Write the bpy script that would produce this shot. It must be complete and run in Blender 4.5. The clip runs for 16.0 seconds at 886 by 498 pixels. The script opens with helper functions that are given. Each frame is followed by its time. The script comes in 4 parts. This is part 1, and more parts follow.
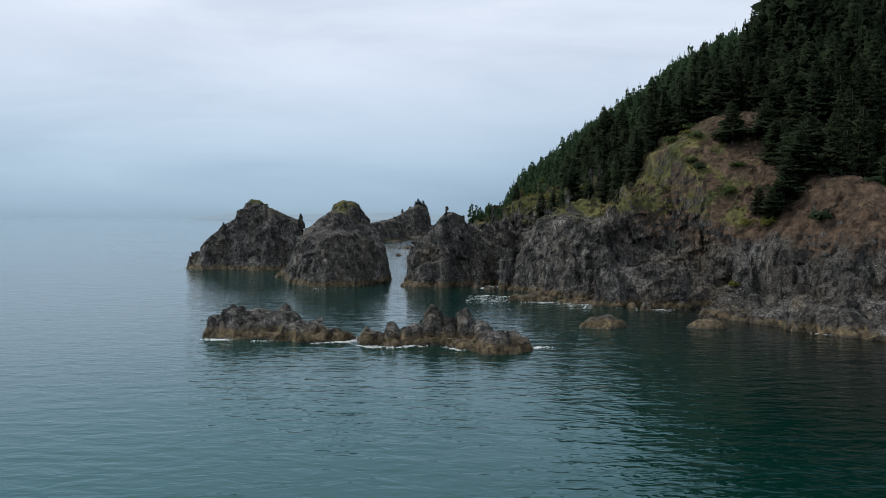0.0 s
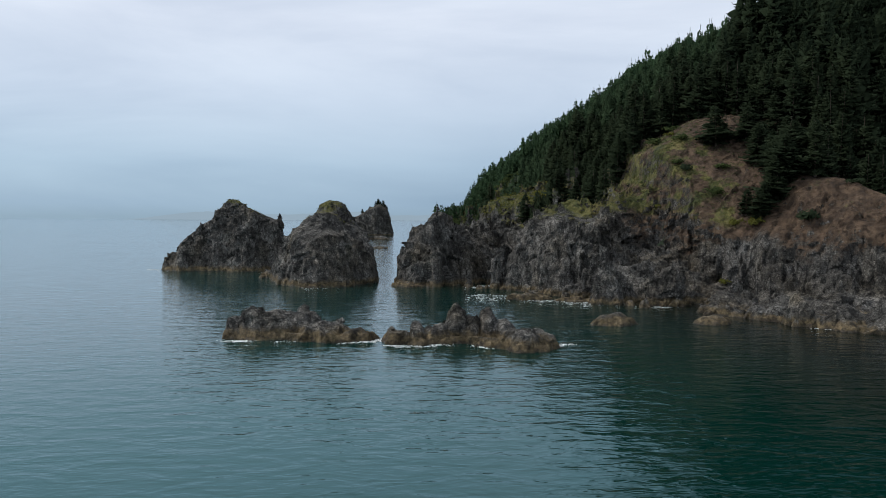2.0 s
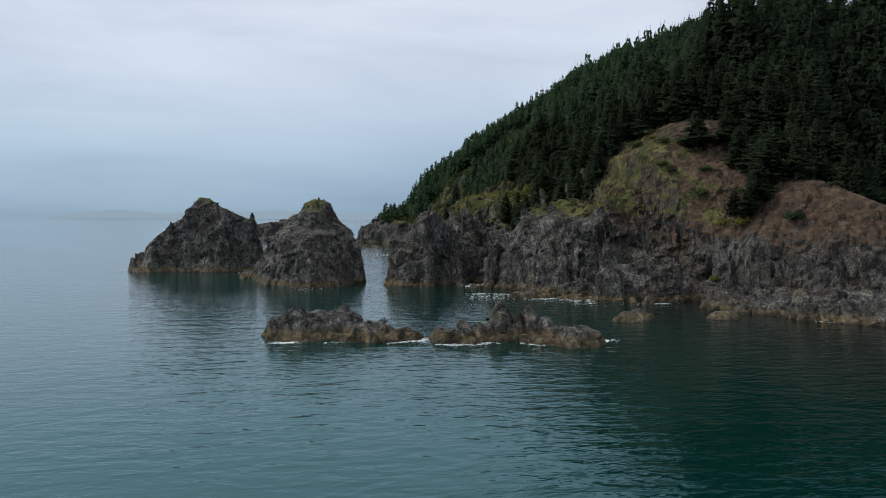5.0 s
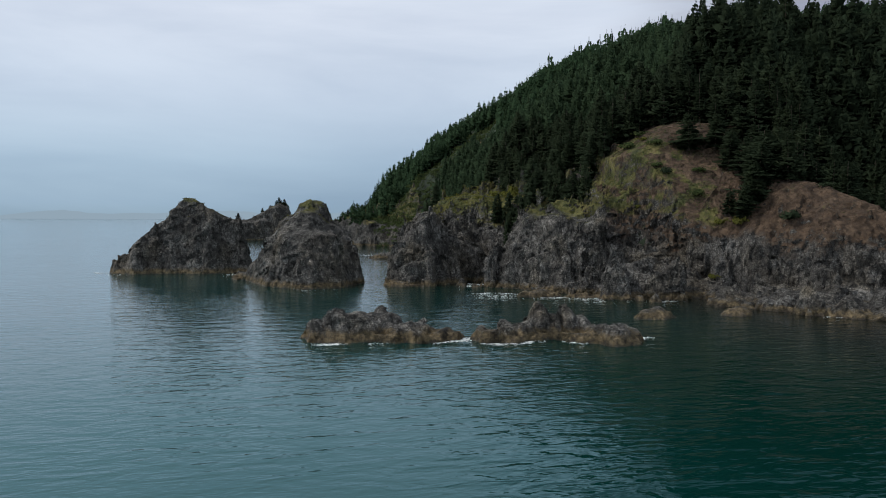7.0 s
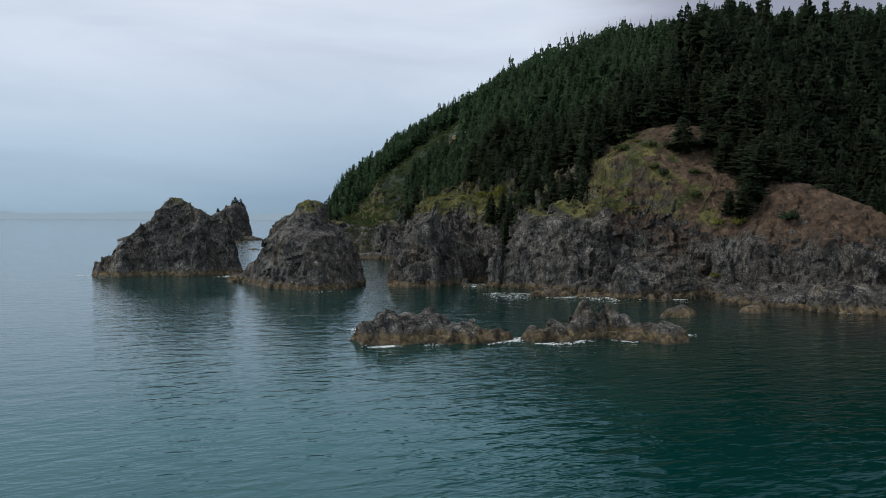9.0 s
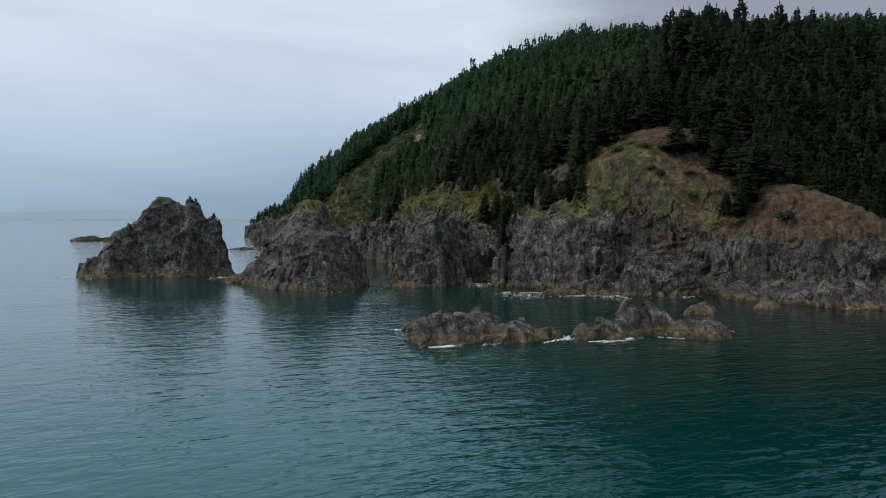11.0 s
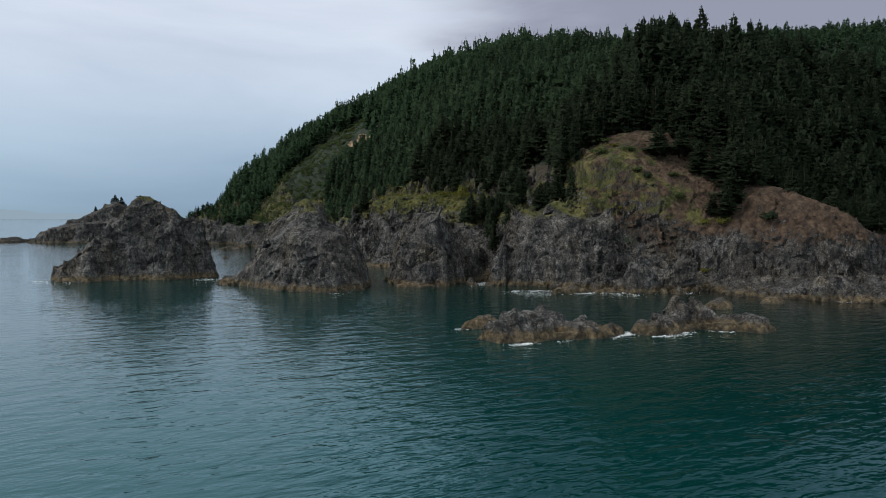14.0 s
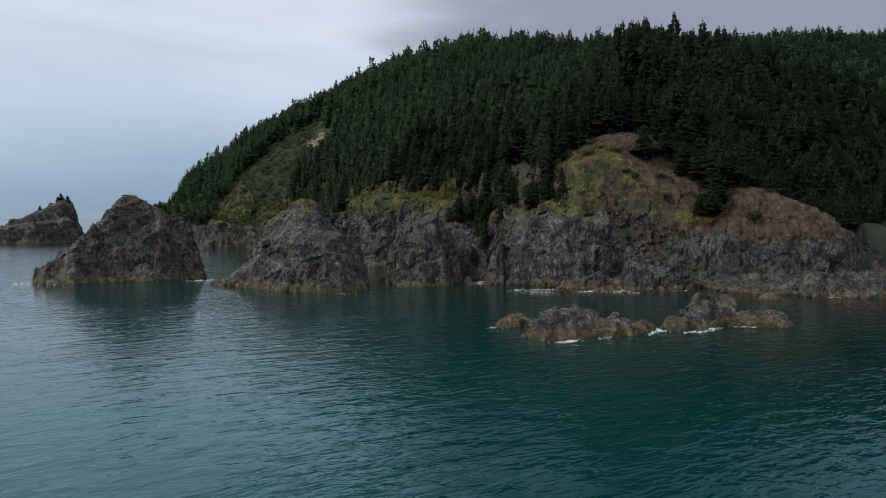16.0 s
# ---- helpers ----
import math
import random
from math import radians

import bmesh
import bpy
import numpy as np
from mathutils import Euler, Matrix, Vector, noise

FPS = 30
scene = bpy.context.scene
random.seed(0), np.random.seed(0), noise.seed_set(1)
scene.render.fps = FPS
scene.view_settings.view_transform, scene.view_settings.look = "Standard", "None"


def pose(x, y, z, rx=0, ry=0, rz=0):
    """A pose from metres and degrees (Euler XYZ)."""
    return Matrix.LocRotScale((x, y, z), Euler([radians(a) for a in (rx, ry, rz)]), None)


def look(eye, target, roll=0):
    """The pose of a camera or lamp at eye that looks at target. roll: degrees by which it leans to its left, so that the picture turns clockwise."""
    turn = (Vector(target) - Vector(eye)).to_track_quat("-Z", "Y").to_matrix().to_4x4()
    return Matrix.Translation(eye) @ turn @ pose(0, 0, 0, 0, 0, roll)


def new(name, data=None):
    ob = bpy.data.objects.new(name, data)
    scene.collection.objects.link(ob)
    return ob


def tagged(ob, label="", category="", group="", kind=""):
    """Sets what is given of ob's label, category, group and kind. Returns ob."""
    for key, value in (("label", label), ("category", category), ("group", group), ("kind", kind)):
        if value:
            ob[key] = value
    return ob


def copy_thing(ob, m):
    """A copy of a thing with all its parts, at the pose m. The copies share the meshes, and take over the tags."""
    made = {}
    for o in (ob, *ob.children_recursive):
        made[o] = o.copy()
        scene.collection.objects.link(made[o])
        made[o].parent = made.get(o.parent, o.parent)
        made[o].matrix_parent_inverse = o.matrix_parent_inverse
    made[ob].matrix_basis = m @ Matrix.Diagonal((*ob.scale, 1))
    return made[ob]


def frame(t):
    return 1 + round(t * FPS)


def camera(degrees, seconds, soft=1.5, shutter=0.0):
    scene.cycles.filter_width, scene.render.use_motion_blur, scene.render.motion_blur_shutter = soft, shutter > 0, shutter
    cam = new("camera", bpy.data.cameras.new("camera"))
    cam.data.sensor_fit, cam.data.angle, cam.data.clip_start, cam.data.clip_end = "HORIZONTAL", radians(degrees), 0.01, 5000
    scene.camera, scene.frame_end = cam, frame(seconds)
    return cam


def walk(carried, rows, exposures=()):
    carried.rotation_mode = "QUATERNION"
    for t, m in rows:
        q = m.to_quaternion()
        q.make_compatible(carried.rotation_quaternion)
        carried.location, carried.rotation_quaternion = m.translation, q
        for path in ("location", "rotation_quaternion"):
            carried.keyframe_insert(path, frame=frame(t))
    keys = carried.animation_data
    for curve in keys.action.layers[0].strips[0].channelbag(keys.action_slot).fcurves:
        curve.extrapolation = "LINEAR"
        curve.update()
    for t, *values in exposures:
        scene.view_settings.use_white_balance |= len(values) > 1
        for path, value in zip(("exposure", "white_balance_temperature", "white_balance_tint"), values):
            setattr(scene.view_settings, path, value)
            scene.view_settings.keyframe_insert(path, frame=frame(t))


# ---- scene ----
from mathutils.bvhtree import BVHTree

cam = camera(63.7, 16.0, soft=1.0)
PATH = [
    (0, (0.921, -0.552, 25.229), (0.915, 1.446, 25.138), 0.3),
    (0.5, (-2.773, -0.715, 25.193), (-2.744, 1.283, 25.102), 0.4),
    (1, (-6.501, -0.907, 25.171), (-6.436, 1.09, 25.081), 0.3),
    (1.5, (-10.307, -1.136, 25.152), (-10.208, 0.859, 25.062), 0.3),
    (2, (-14.198, -1.317, 25.119), (-14.062, 0.676, 25.029), 0.3),
    (2.5, (-18.163, -1.404, 25.095), (-17.991, 0.586, 25.005), 0.2),
    (3, (-22.13, -1.37, 25.088), (-21.922, 0.617, 24.998), 0.2),
    (3.5, (-26.117, -1.183, 25.095), (-25.874, 0.8, 25.005), 0.2),
    (4, (-30.318, -0.821, 25.114), (-30.038, 1.158, 25.023), 0.3),
    (6.5, (-53.016, 2.201, 25.173), (-52.564, 4.147, 25.082), 0.3),
    (7, (-57.842, 3.228, 25.175), (-57.352, 5.164, 25.084), 0.3),
    (7.5, (-62.883, 4.576, 25.16), (-62.356, 6.503, 25.069), 0.3),
    (8, (-68.08, 6.127, 25.138), (-67.514, 8.043, 25.048), 0.3),
    (8.5, (-73.479, 7.839, 25.149), (-72.876, 9.743, 25.059), 0.3),
    (9, (-78.865, 9.662, 25.156), (-78.223, 11.554, 25.066), 0.3),
    (11.5, (-105.133, 19.18, 25.122), (-104.307, 20.999, 25.031), 0.3),
    (12, (-110.263, 21.189, 25.122), (-109.401, 22.992, 25.031), 0.3),
    (12.5, (-115.332, 23.379, 25.116), (-114.433, 25.164, 25.026), 0.3),
    (13, (-120.288, 25.624, 25.111), (-119.352, 27.389, 25.02), 0.4),
    (13.5, (-125.137, 27.9, 25.102), (-124.165, 29.646, 25.012), 0.4),
    (14, (-129.821, 30.235, 25.084), (-128.813, 31.961, 24.994), 0.3),
    (14.5, (-134.432, 32.675, 25.077), (-133.389, 34.379, 24.987), 0.3),
    (15, (-138.988, 35.184, 25.069), (-137.911, 36.867, 24.98), 0.3),
    (15.5, (-143.469, 37.764, 25.076), (-142.359, 39.425, 24.986), 0.3),
    (16, (-147.936, 40.399, 25.072), (-146.792, 42.037, 24.981), 0.3),
]
walk(cam, [(t, look(eye, target, roll)) for t, eye, target, roll in PATH], exposures=[(0, 0.12), (3.5, 0.04), (7, 0.0), (16, 0.0)])


# ---- world, sun ----
world = bpy.data.worlds.new("overcast_sky")
scene.world = world
world.use_nodes = True


class Nodes:
    """Short hand for building a node tree."""

    def __init__(self, tree):
        self.tree = tree
        tree.nodes.clear()

    def add(self, kind, **settings):
        node = self.tree.nodes.new(kind)
        for key, value in settings.items():
            if key in node.inputs.keys():
                self.put(node.inputs[key], value)
            else:
                setattr(node, key, value)
        return node

    def put(self, socket, value):
        if isinstance(value, bpy.types.NodeSocket):
            self.tree.links.new(value, socket)
        else:
            socket.default_value = value

    def math(self, op, a, b=0.0, c=0.0, clamp=False):
        node = self.tree.nodes.new("ShaderNodeMath")
        node.operation, node.use_clamp = op, clamp
        for socket, value in zip(node.inputs, (a, b, c)):
            self.put(socket, value)
        return node.outputs[0]

    def mix(self, fac, a, b, blend="MIX"):
        node = self.tree.nodes.new("ShaderNodeMix")
        node.data_type, node.blend_type = "RGBA", blend
        self.put(node.inputs[0], fac)
        self.put(node.inputs[6], a if isinstance(a, bpy.types.NodeSocket) else (*a, 1))
        self.put(node.inputs[7], b if isinstance(b, bpy.types.NodeSocket) else (*b, 1))
        return node.outputs[2]

    def step(self, value, lo, hi, smooth=True):
        node = self.tree.nodes.new("ShaderNodeMapRange")
        node.interpolation_type = "SMOOTHSTEP" if smooth else "LINEAR"
        for socket, v in zip(node.inputs, (value, lo, hi, 0.0, 1.0)):
            self.put(socket, v)
        return node.outputs[0]

    def noise(self, vector, scale, detail=4.0, rough=0.55, warp=0.0):
        node = self.add("ShaderNodeTexNoise", Scale=scale, Detail=detail, Roughness=rough, Distortion=warp)
        self.put(node.inputs["Vector"], vector)
        return node.outputs["Fac"]

    def scaled(self, vector, size, turn=(0, 0, 0)):
        node = self.add("ShaderNodeMapping")
        self.put(node.inputs["Vector"], vector)
        node.inputs["Scale"].default_value = size
        node.inputs["Rotation"].default_value = [radians(a) for a in turn]
        return node.outputs[0]

    def ramp(self, value, stops):
        node = self.tree.nodes.new("ShaderNodeValToRGB")
        self.put(node.inputs[0], value)
        ramp = node.color_ramp
        while len(ramp.elements) < len(stops):
            ramp.elements.new(0.5)
        for element, (at, colour) in zip(ramp.elements, stops):
            element.position, element.color = at, (*colour, 1)
        return node.outputs[0]


SUN_ELEVATION, SUN_TURN = 50.0, -80.0   # to the left of the first view, behind cloud


def make_sky():
    n = Nodes(world.node_tree)
    way = n.add("ShaderNodeTexCoord").outputs["Generated"]
    z = n.add("ShaderNodeSeparateXYZ", Vector=way).outputs[2]
    cover = n.ramp(n.math("ADD", n.math("MULTIPLY", z, 1.0), 0.2, clamp=True), [
        (0.0, (0.18, 0.27, 0.34)), (0.195, (0.25, 0.355, 0.44)), (0.215, (0.28, 0.395, 0.51)), (0.27, (0.34, 0.455, 0.575)),
        (0.36, (0.475, 0.56, 0.675)), (0.46, (0.585, 0.645, 0.745)), (0.75, (0.74, 0.80, 0.87))])
    east = n.add("ShaderNodeSeparateXYZ", Vector=way).outputs[0]
    low = n.math("MULTIPLY", n.step(east, -0.25, 0.40), n.step(z, 0.22, 0.0))
    cover = n.mix(low, cover, n.mix(1.0, cover, (0.74, 0.77, 0.82), "MULTIPLY"))
    flat = n.scaled(way, (1.0, 1.0, 4.5))
    drift = n.noise(flat, 1.6, 6.0, 0.55, 0.4)
    shade = n.step(drift, 0.3, 0.75)
    cover = n.mix(1.0, cover, n.ramp(shade, [(0.0, (0.86, 0.88, 0.91)), (1.0, (1.12, 1.10, 1.08))]), "MULTIPLY")
    # the dark bank of cloud over the hill
    bank = n.add("ShaderNodeVectorMath", operation="DOT_PRODUCT")
    n.put(bank.inputs[0], way)
    bank.inputs[1].default_value = Vector((0.80, 0.30, 0.55)).normalized()
    edge = n.math("ADD", bank.outputs["Value"], n.math("MULTIPLY", n.math("SUBTRACT", drift, 0.5), 0.30))
    cover = n.mix(n.step(edge, 0.74, 0.88), cover, (0.26, 0.275, 0.35))
    # and its thick upper part, overhead
    upper = n.add("ShaderNodeVectorMath", operation="DOT_PRODUCT")
    n.put(upper.inputs[0], way)
    upper.inputs[1].default_value = Vector((0.74, 0.36, 0.57)).normalized()
    thick = n.math("MULTIPLY", n.step(n.math("ADD", upper.outputs["Value"], n.math("MULTIPLY", n.math("SUBTRACT", drift, 0.5), 0.2)), 0.68, 0.90), n.step(z, 0.30, 0.42))
    cover = n.mix(thick, cover, (0.13, 0.15, 0.18))
    nishita = n.add("ShaderNodeTexSky", sky_type="NISHITA", sun_disc=False, sun_elevation=radians(SUN_ELEVATION), sun_rotation=radians(SUN_TURN))
    a = n.add("ShaderNodeBackground", Color=cover, Strength=1.24)
    b = n.add("ShaderNodeBackground", Color=nishita.outputs[0], Strength=0.05)
    both = n.add("ShaderNodeMixShader", Fac=0.1)
    n.put(both.inputs[1], a.outputs[0])
    n.put(both.inputs[2], b.outputs[0])
    n.add("ShaderNodeOutputWorld", Surface=both.outputs[0])


make_sky()
lamp = bpy.data.lights.new("veiled_sun", "SUN")
lamp.energy, lamp.angle, lamp.color = 1.9, radians(14), (1.0, 0.95, 0.88)
sun = new("veiled_sun", lamp)
sun.matrix_world = pose(0, 0, 300, 90 - SUN_ELEVATION, 0, -180 - SUN_TURN)


# ---- materials ----
def material(name):
    m = bpy.data.materials.new(name)
    m.use_nodes = True
    n = Nodes(m.node_tree)
    return m, n


def finish(n, colour, rough, bump=None, strength=0.5, distance=0.1, **more):
    shader = n.add("ShaderNodeBsdfPrincipled", **{"Base Color": colour, "Roughness": rough, **more})
    if bump is not None:
        relief = n.add("ShaderNodeBump", Height=bump, Strength=strength, Distance=distance)
        n.put(shader.inputs["Normal"], relief.outputs[0])
    n.add("ShaderNodeOutputMaterial", Surface=shader.outputs[0])


def place_and_lie(n):
    geometry = n.add("ShaderNodeNewGeometry")
    place = geometry.outputs["Position"]
    height = n.add("ShaderNodeSeparateXYZ", Vector=place).outputs[2]
    lie = n.add("ShaderNodeSeparateXYZ", Vector=geometry.outputs["Normal"]).outputs[2]
    return place, height, lie


def facets(n, vector, scale):
    """Broken faces: in each cell of a pattern a plane of its own lean. Returns the height, and a number for each face."""
    cell = n.add("ShaderNodeTexVoronoi", feature="F1", Scale=scale, Randomness=1.0)
    n.put(cell.inputs["Vector"], vector)
    lean = n.add("ShaderNodeVectorMath", operation="SUBTRACT")
    n.put(lean.inputs[0], cell.outputs["Color"])
    lean.inputs[1].default_value = (0.5, 0.5, 0.5)
    off = n.add("ShaderNodeVectorMath", operation="SUBTRACT")
    n.put(off.inputs[0], vector)
    n.put(off.inputs[1], cell.outputs["Position"])
    height = n.add("ShaderNodeVectorMath", operation="DOT_PRODUCT")
    n.put(height.inputs[0], lean.outputs[0])
    n.put(height.inputs[1], off.outputs[0])
    return height.outputs["Value"], n.add("ShaderNodeSeparateXYZ", Vector=cell.outputs["Color"]).outputs[0]


def rock_material(name, tide_top, grass_from, grass_lie, soil=0.0, dark=1.0):
    """Grey-brown sea rock: fractured grain, a tan belt of weed and barnacles at the tide line, grass on the ledges."""
    m, n = material(name)
    place, height, lie = place_and_lie(n)
    broad = n.noise(place, 0.07, 5, 0.6)
    grain = n.noise(place, 2.2, 8, 0.74)
    streak = n.noise(n.scaled(place, (1.5, 1.5, 0.42), (14, 24, 0)), 1.0, 7, 0.66, 0.25)
    warp = n.add("ShaderNodeVectorMath", operation="MULTIPLY_ADD")
    n.put(warp.inputs[0], n.add("ShaderNodeTexNoise", Scale=0.45, Detail=5.0).outputs["Color"])
    warp.inputs[1].default_value = (0.7, 0.7, 0.7)
    n.put(warp.inputs[2], n.scaled(place, (1, 1, 0.5), (14, 24, 0)))
    large, large_pick = facets(n, warp.outputs[0], 0.42)
    small, small_pick = facets(n, warp.outputs[0], 1.25)
    tone = n.math("ADD", n.math("MULTIPLY_ADD", grain, 0.56, -0.062), n.math("ADD", n.math("MULTIPLY", streak, 0.26), n.math("MULTIPLY", n.noise(place, 0.13, 4, 0.6), 0.36)))
    tone = n.math("ADD", tone, n.math("MULTIPLY", n.math("SUBTRACT", n.math("ADD", large_pick, small_pick), 1.0), 0.06))
    # cracks between the blocks, the shade inside them painted as dark lines
    for size, width, deep in ((0.34, 0.045, 0.10), (1.1, 0.05, 0.05)):
        crack = n.add("ShaderNodeTexVoronoi", feature="DISTANCE_TO_EDGE", Scale=size)
        n.put(crack.inputs["Vector"], warp.outputs[0])
        tone = n.math("SUBTRACT", tone, n.math("MULTIPLY", n.step(crack.outputs["Distance"], width, 0.0), deep))
    # dark joints between the beds
    beds = n.noise(n.scaled(place, (0.16, 0.16, 1.5), (28, -18, 0)), 1.0, 4, 0.6, 0.4)
    tone = n.math("SUBTRACT", tone, n.math("MULTIPLY", n.step(n.math("ABSOLUTE", n.math("SUBTRACT", beds, 0.5)), 0.035, 0.0), 0.075))
    stone = n.ramp(tone, [(0.36, (0.010, 0.0095, 0.0085)), (0.45, (0.036, 0.034, 0.031)), (0.54, (0.074, 0.071, 0.066)), (0.64, (0.215, 0.207, 0.192))])
    stone = n.mix(n.step(broad, 0.45, 0.72), stone, n.mix(1.0, stone, (1.06, 0.95, 0.78), "MULTIPLY"))
    # lichen and guano, in blotches on faces that look up
    blotch = n.math("ADD", n.step(n.noise(place, 0.45, 7, 0.7), 0.60, 0.72), n.math("MULTIPLY", n.step(n.noise(place, 1.5, 8, 0.75), 0.55, 0.66), 0.6), clamp=True)
    stone = n.mix(n.math("MULTIPLY", n.math("MULTIPLY", blotch, n.step(lie, -0.1, 0.5)), 0.55), stone, (0.27, 0.265, 0.235))
    if soil:
        earth = n.ramp(n.noise(place, 0.35, 7, 0.65), [(0.3, (0.024, 0.0145, 0.009)), (0.5, (0.068, 0.042, 0.025)), (0.7, (0.140, 0.092, 0.058))])
        level = n.math("ADD", height, n.math("MULTIPLY", n.math("SUBTRACT", n.noise(place, 0.06, 6, 0.62), 0.5), 30.0))
        where = n.math("MULTIPLY", n.step(level, 15.0, 20.0), n.step(n.math("ADD", lie, n.math("MULTIPLY", n.math("SUBTRACT", grain, 0.5), 0.9)), -0.05, 0.20))
        across = n.add("ShaderNodeSeparateXYZ", Vector=place)
        where = n.math("MULTIPLY", where, n.math("MULTIPLY", n.step(across.outputs[0], 62.0, 72.0), n.step(across.outputs[1], 300.0, 280.0)))
        stone = n.mix(n.math("MULTIPLY", where, soil), stone, earth)
    # grass
    tuft = n.noise(place, 1.4, 6, 0.7)
    green = n.ramp(n.math("ADD", n.math("MULTIPLY", n.noise(place, 0.12, 5, 0.6), 0.6), n.math("MULTIPLY", tuft, 0.4)), [
        (0.36, (0.016, 0.022, 0.008)), (0.47, (0.058, 0.064, 0.018)), (0.57, (0.120, 0.110, 0.034)), (0.68, (0.20, 0.155, 0.075))])
    top = n.math("ADD", height, n.math("MULTIPLY", n.math("SUBTRACT", n.noise(place, 0.06, 6, 0.62), 0.5), 32.0))
    lawn = n.math("MULTIPLY", n.step(top, grass_from, grass_from + 4.0), n.step(n.math("ADD", lie, n.math("MULTIPLY", n.math("SUBTRACT", tuft, 0.5), 0.7)), grass_lie, grass_lie + 0.25))
    patch = n.step(n.math("SUBTRACT", n.noise(place, 0.13, 6, 0.65), n.math("MULTIPLY", n.math("SUBTRACT", across.outputs[0], 84.0), 0.006)), 0.45, 0.56) if soil else n.step(n.noise(place, 0.25, 5, 0.6), 0.30, 0.45)
    stone = n.mix(n.math("MULTIPLY", lawn, patch), stone, green)
    # tide belt
    belt = n.math("ADD", height, n.math("MULTIPLY", n.math("SUBTRACT", n.noise(place, 0.38, 7, 0.68), 0.5), 4.2))
    weed = n.ramp(n.noise(place, 0.8, 7, 0.68), [(0.36, (0.022, 0.016, 0.008)), (0.5, (0.100, 0.073, 0.037)), (0.64, (0.200, 0.150, 0.082))])
    stone = n.mix(n.math("MULTIPLY", n.step(belt, tide_top + 1.0, tide_top - 0.6), 0.85), stone, weed)
    wet = n.step(belt, 0.75, -0.1)
    stone = n.mix(n.math("MULTIPLY", wet, 0.75), stone, (0.020, 0.014, 0.009))
    if dark != 1.0:
        stone = n.mix(1.0, stone, (dark, dark, dark), "MULTIPLY")
    relief = n.math("ADD", n.math("ADD", n.math("MULTIPLY", large, 1.6), n.math("MULTIPLY", small, 1.6)), n.math("ADD", n.math("MULTIPLY", grain, 0.30), n.math("MULTIPLY", streak, 0.20)))
    finish(n, stone, n.math("SUBTRACT", 0.92, n.math("MULTIPLY", wet, 0.5)), relief, 1.0, 1.0, **{"Specular IOR Level": 0.3})
    return m


def water_material():
    m, n = material("sea_water")
    place, height, lie = place_and_lie(n)
    swell = n.noise(n.scaled(place, (0.15, 0.32, 1), (0, 0, 9)), 1.0, 3, 0.5, 0.5)
    ripple = n.noise(n.scaled(place, (0.42, 0.95, 1), (0, 0, 14)), 1.0, 2, 0.45, 0.5)
    chop = n.noise(n.scaled(place, (1.3, 2.6, 1), (0, 0, -12)), 1.0, 3, 0.5, 0.2)
    gust = n.step(n.noise(n.scaled(place, (0.012, 0.03, 1), (0, 0, 20)), 1.0, 4, 0.6, 0.8), 0.32, 0.68)
    calm = n.math("ADD", 0.45, n.math("MULTIPLY", gust, 0.75))
    wave = n.math("ADD", n.math("MULTIPLY", swell, 0.29), n.math("MULTIPLY", calm, n.math("ADD", n.math("MULTIPLY", ripple, 0.13), n.math("MULTIPLY", chop, 0.012))))
    # the hill's dark reflection, painted into the water colour: darker eastward, with a wandering edge
    wander = n.math("MULTIPLY", n.math("SUBTRACT", n.noise(place, 0.012, 5, 0.6), 0.5), 90.0)
    hill_dark = n.step(n.math("ADD", n.add("ShaderNodeSeparateXYZ", Vector=place).outputs[0], wander), -95.0, 25.0)
    colour = n.mix(hill_dark, (0.0008, 0.030, 0.029), (0.0007, 0.0175, 0.0138))
    # painted darker still close under the cliffs
    cliff_dark = n.step(n.math("ADD", n.add("ShaderNodeSeparateXYZ", Vector=place).outputs[0], n.math("MULTIPLY", wander, 0.5)), 25.0, 80.0)
    colour = n.mix(cliff_dark, colour, (0.0022, 0.0050, 0.0042))
    relief = n.add("ShaderNodeBump", Height=wave, Strength=1.0, Distance=0.9)
    mirror = n.add("ShaderNodeFresnel", IOR=1.53, Normal=relief.outputs[0]).outputs[0]
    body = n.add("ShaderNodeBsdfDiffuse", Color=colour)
    sheen = n.add("ShaderNodeBsdfGlossy", Color=n.mix(n.step(mirror, 0.14, 0.50), (0.58, 0.93, 1.0), (0.97, 0.99, 1.0)), Roughness=0.05, Normal=relief.outputs[0])
    both = n.add("ShaderNodeMixShader", Fac=mirror)
    n.put(both.inputs[1], body.outputs[0])
    n.put(both.inputs[2], sheen.outputs[0])
    n.add("ShaderNodeOutputMaterial", Surface=both.outputs[0])
    return m


def leaf_material(name, deep, light, island=False):
    m, n = material(name)
    place, height, lie = place_and_lie(n)
    if island:
        pick = n.add("ShaderNodeNewGeometry").outputs["Random Per Island"]
    else:
        pick = n.add("ShaderNodeObjectInfo").outputs["Random"]
    tone = n.math("ADD", n.math("MULTIPLY", n.noise(place, 0.8, 4, 0.6), 0.6), n.math("MULTIPLY", pick, 0.4))
    colour = n.ramp(tone, [(0.25, deep), (0.75, light)])
    leaf = n.add("ShaderNodeBsdfDiffuse", Color=colour)
    glow = n.add("ShaderNodeBsdfTranslucent", Color=colour)
    both = n.add("ShaderNodeMixShader", Fac=0.45)
    n.put(both.inputs[1], leaf.outputs[0])
    n.put(both.inputs[2], glow.outputs[0])
    n.add("ShaderNodeOutputMaterial", Surface=both.outputs[0])
    return m


def bark_material():
    m, n = material("bark")
    place, height, lie = place_and_lie(n)
    grain = n.noise(n.scaled(place, (6, 6, 1.2)), 1.0, 5, 0.6)
    finish(n, n.ramp(grain, [(0.3, (0.045, 0.032, 0.024)), (0.7, (0.16, 0.125, 0.10))]), 0.95, grain, 0.6, 0.05)
    return m


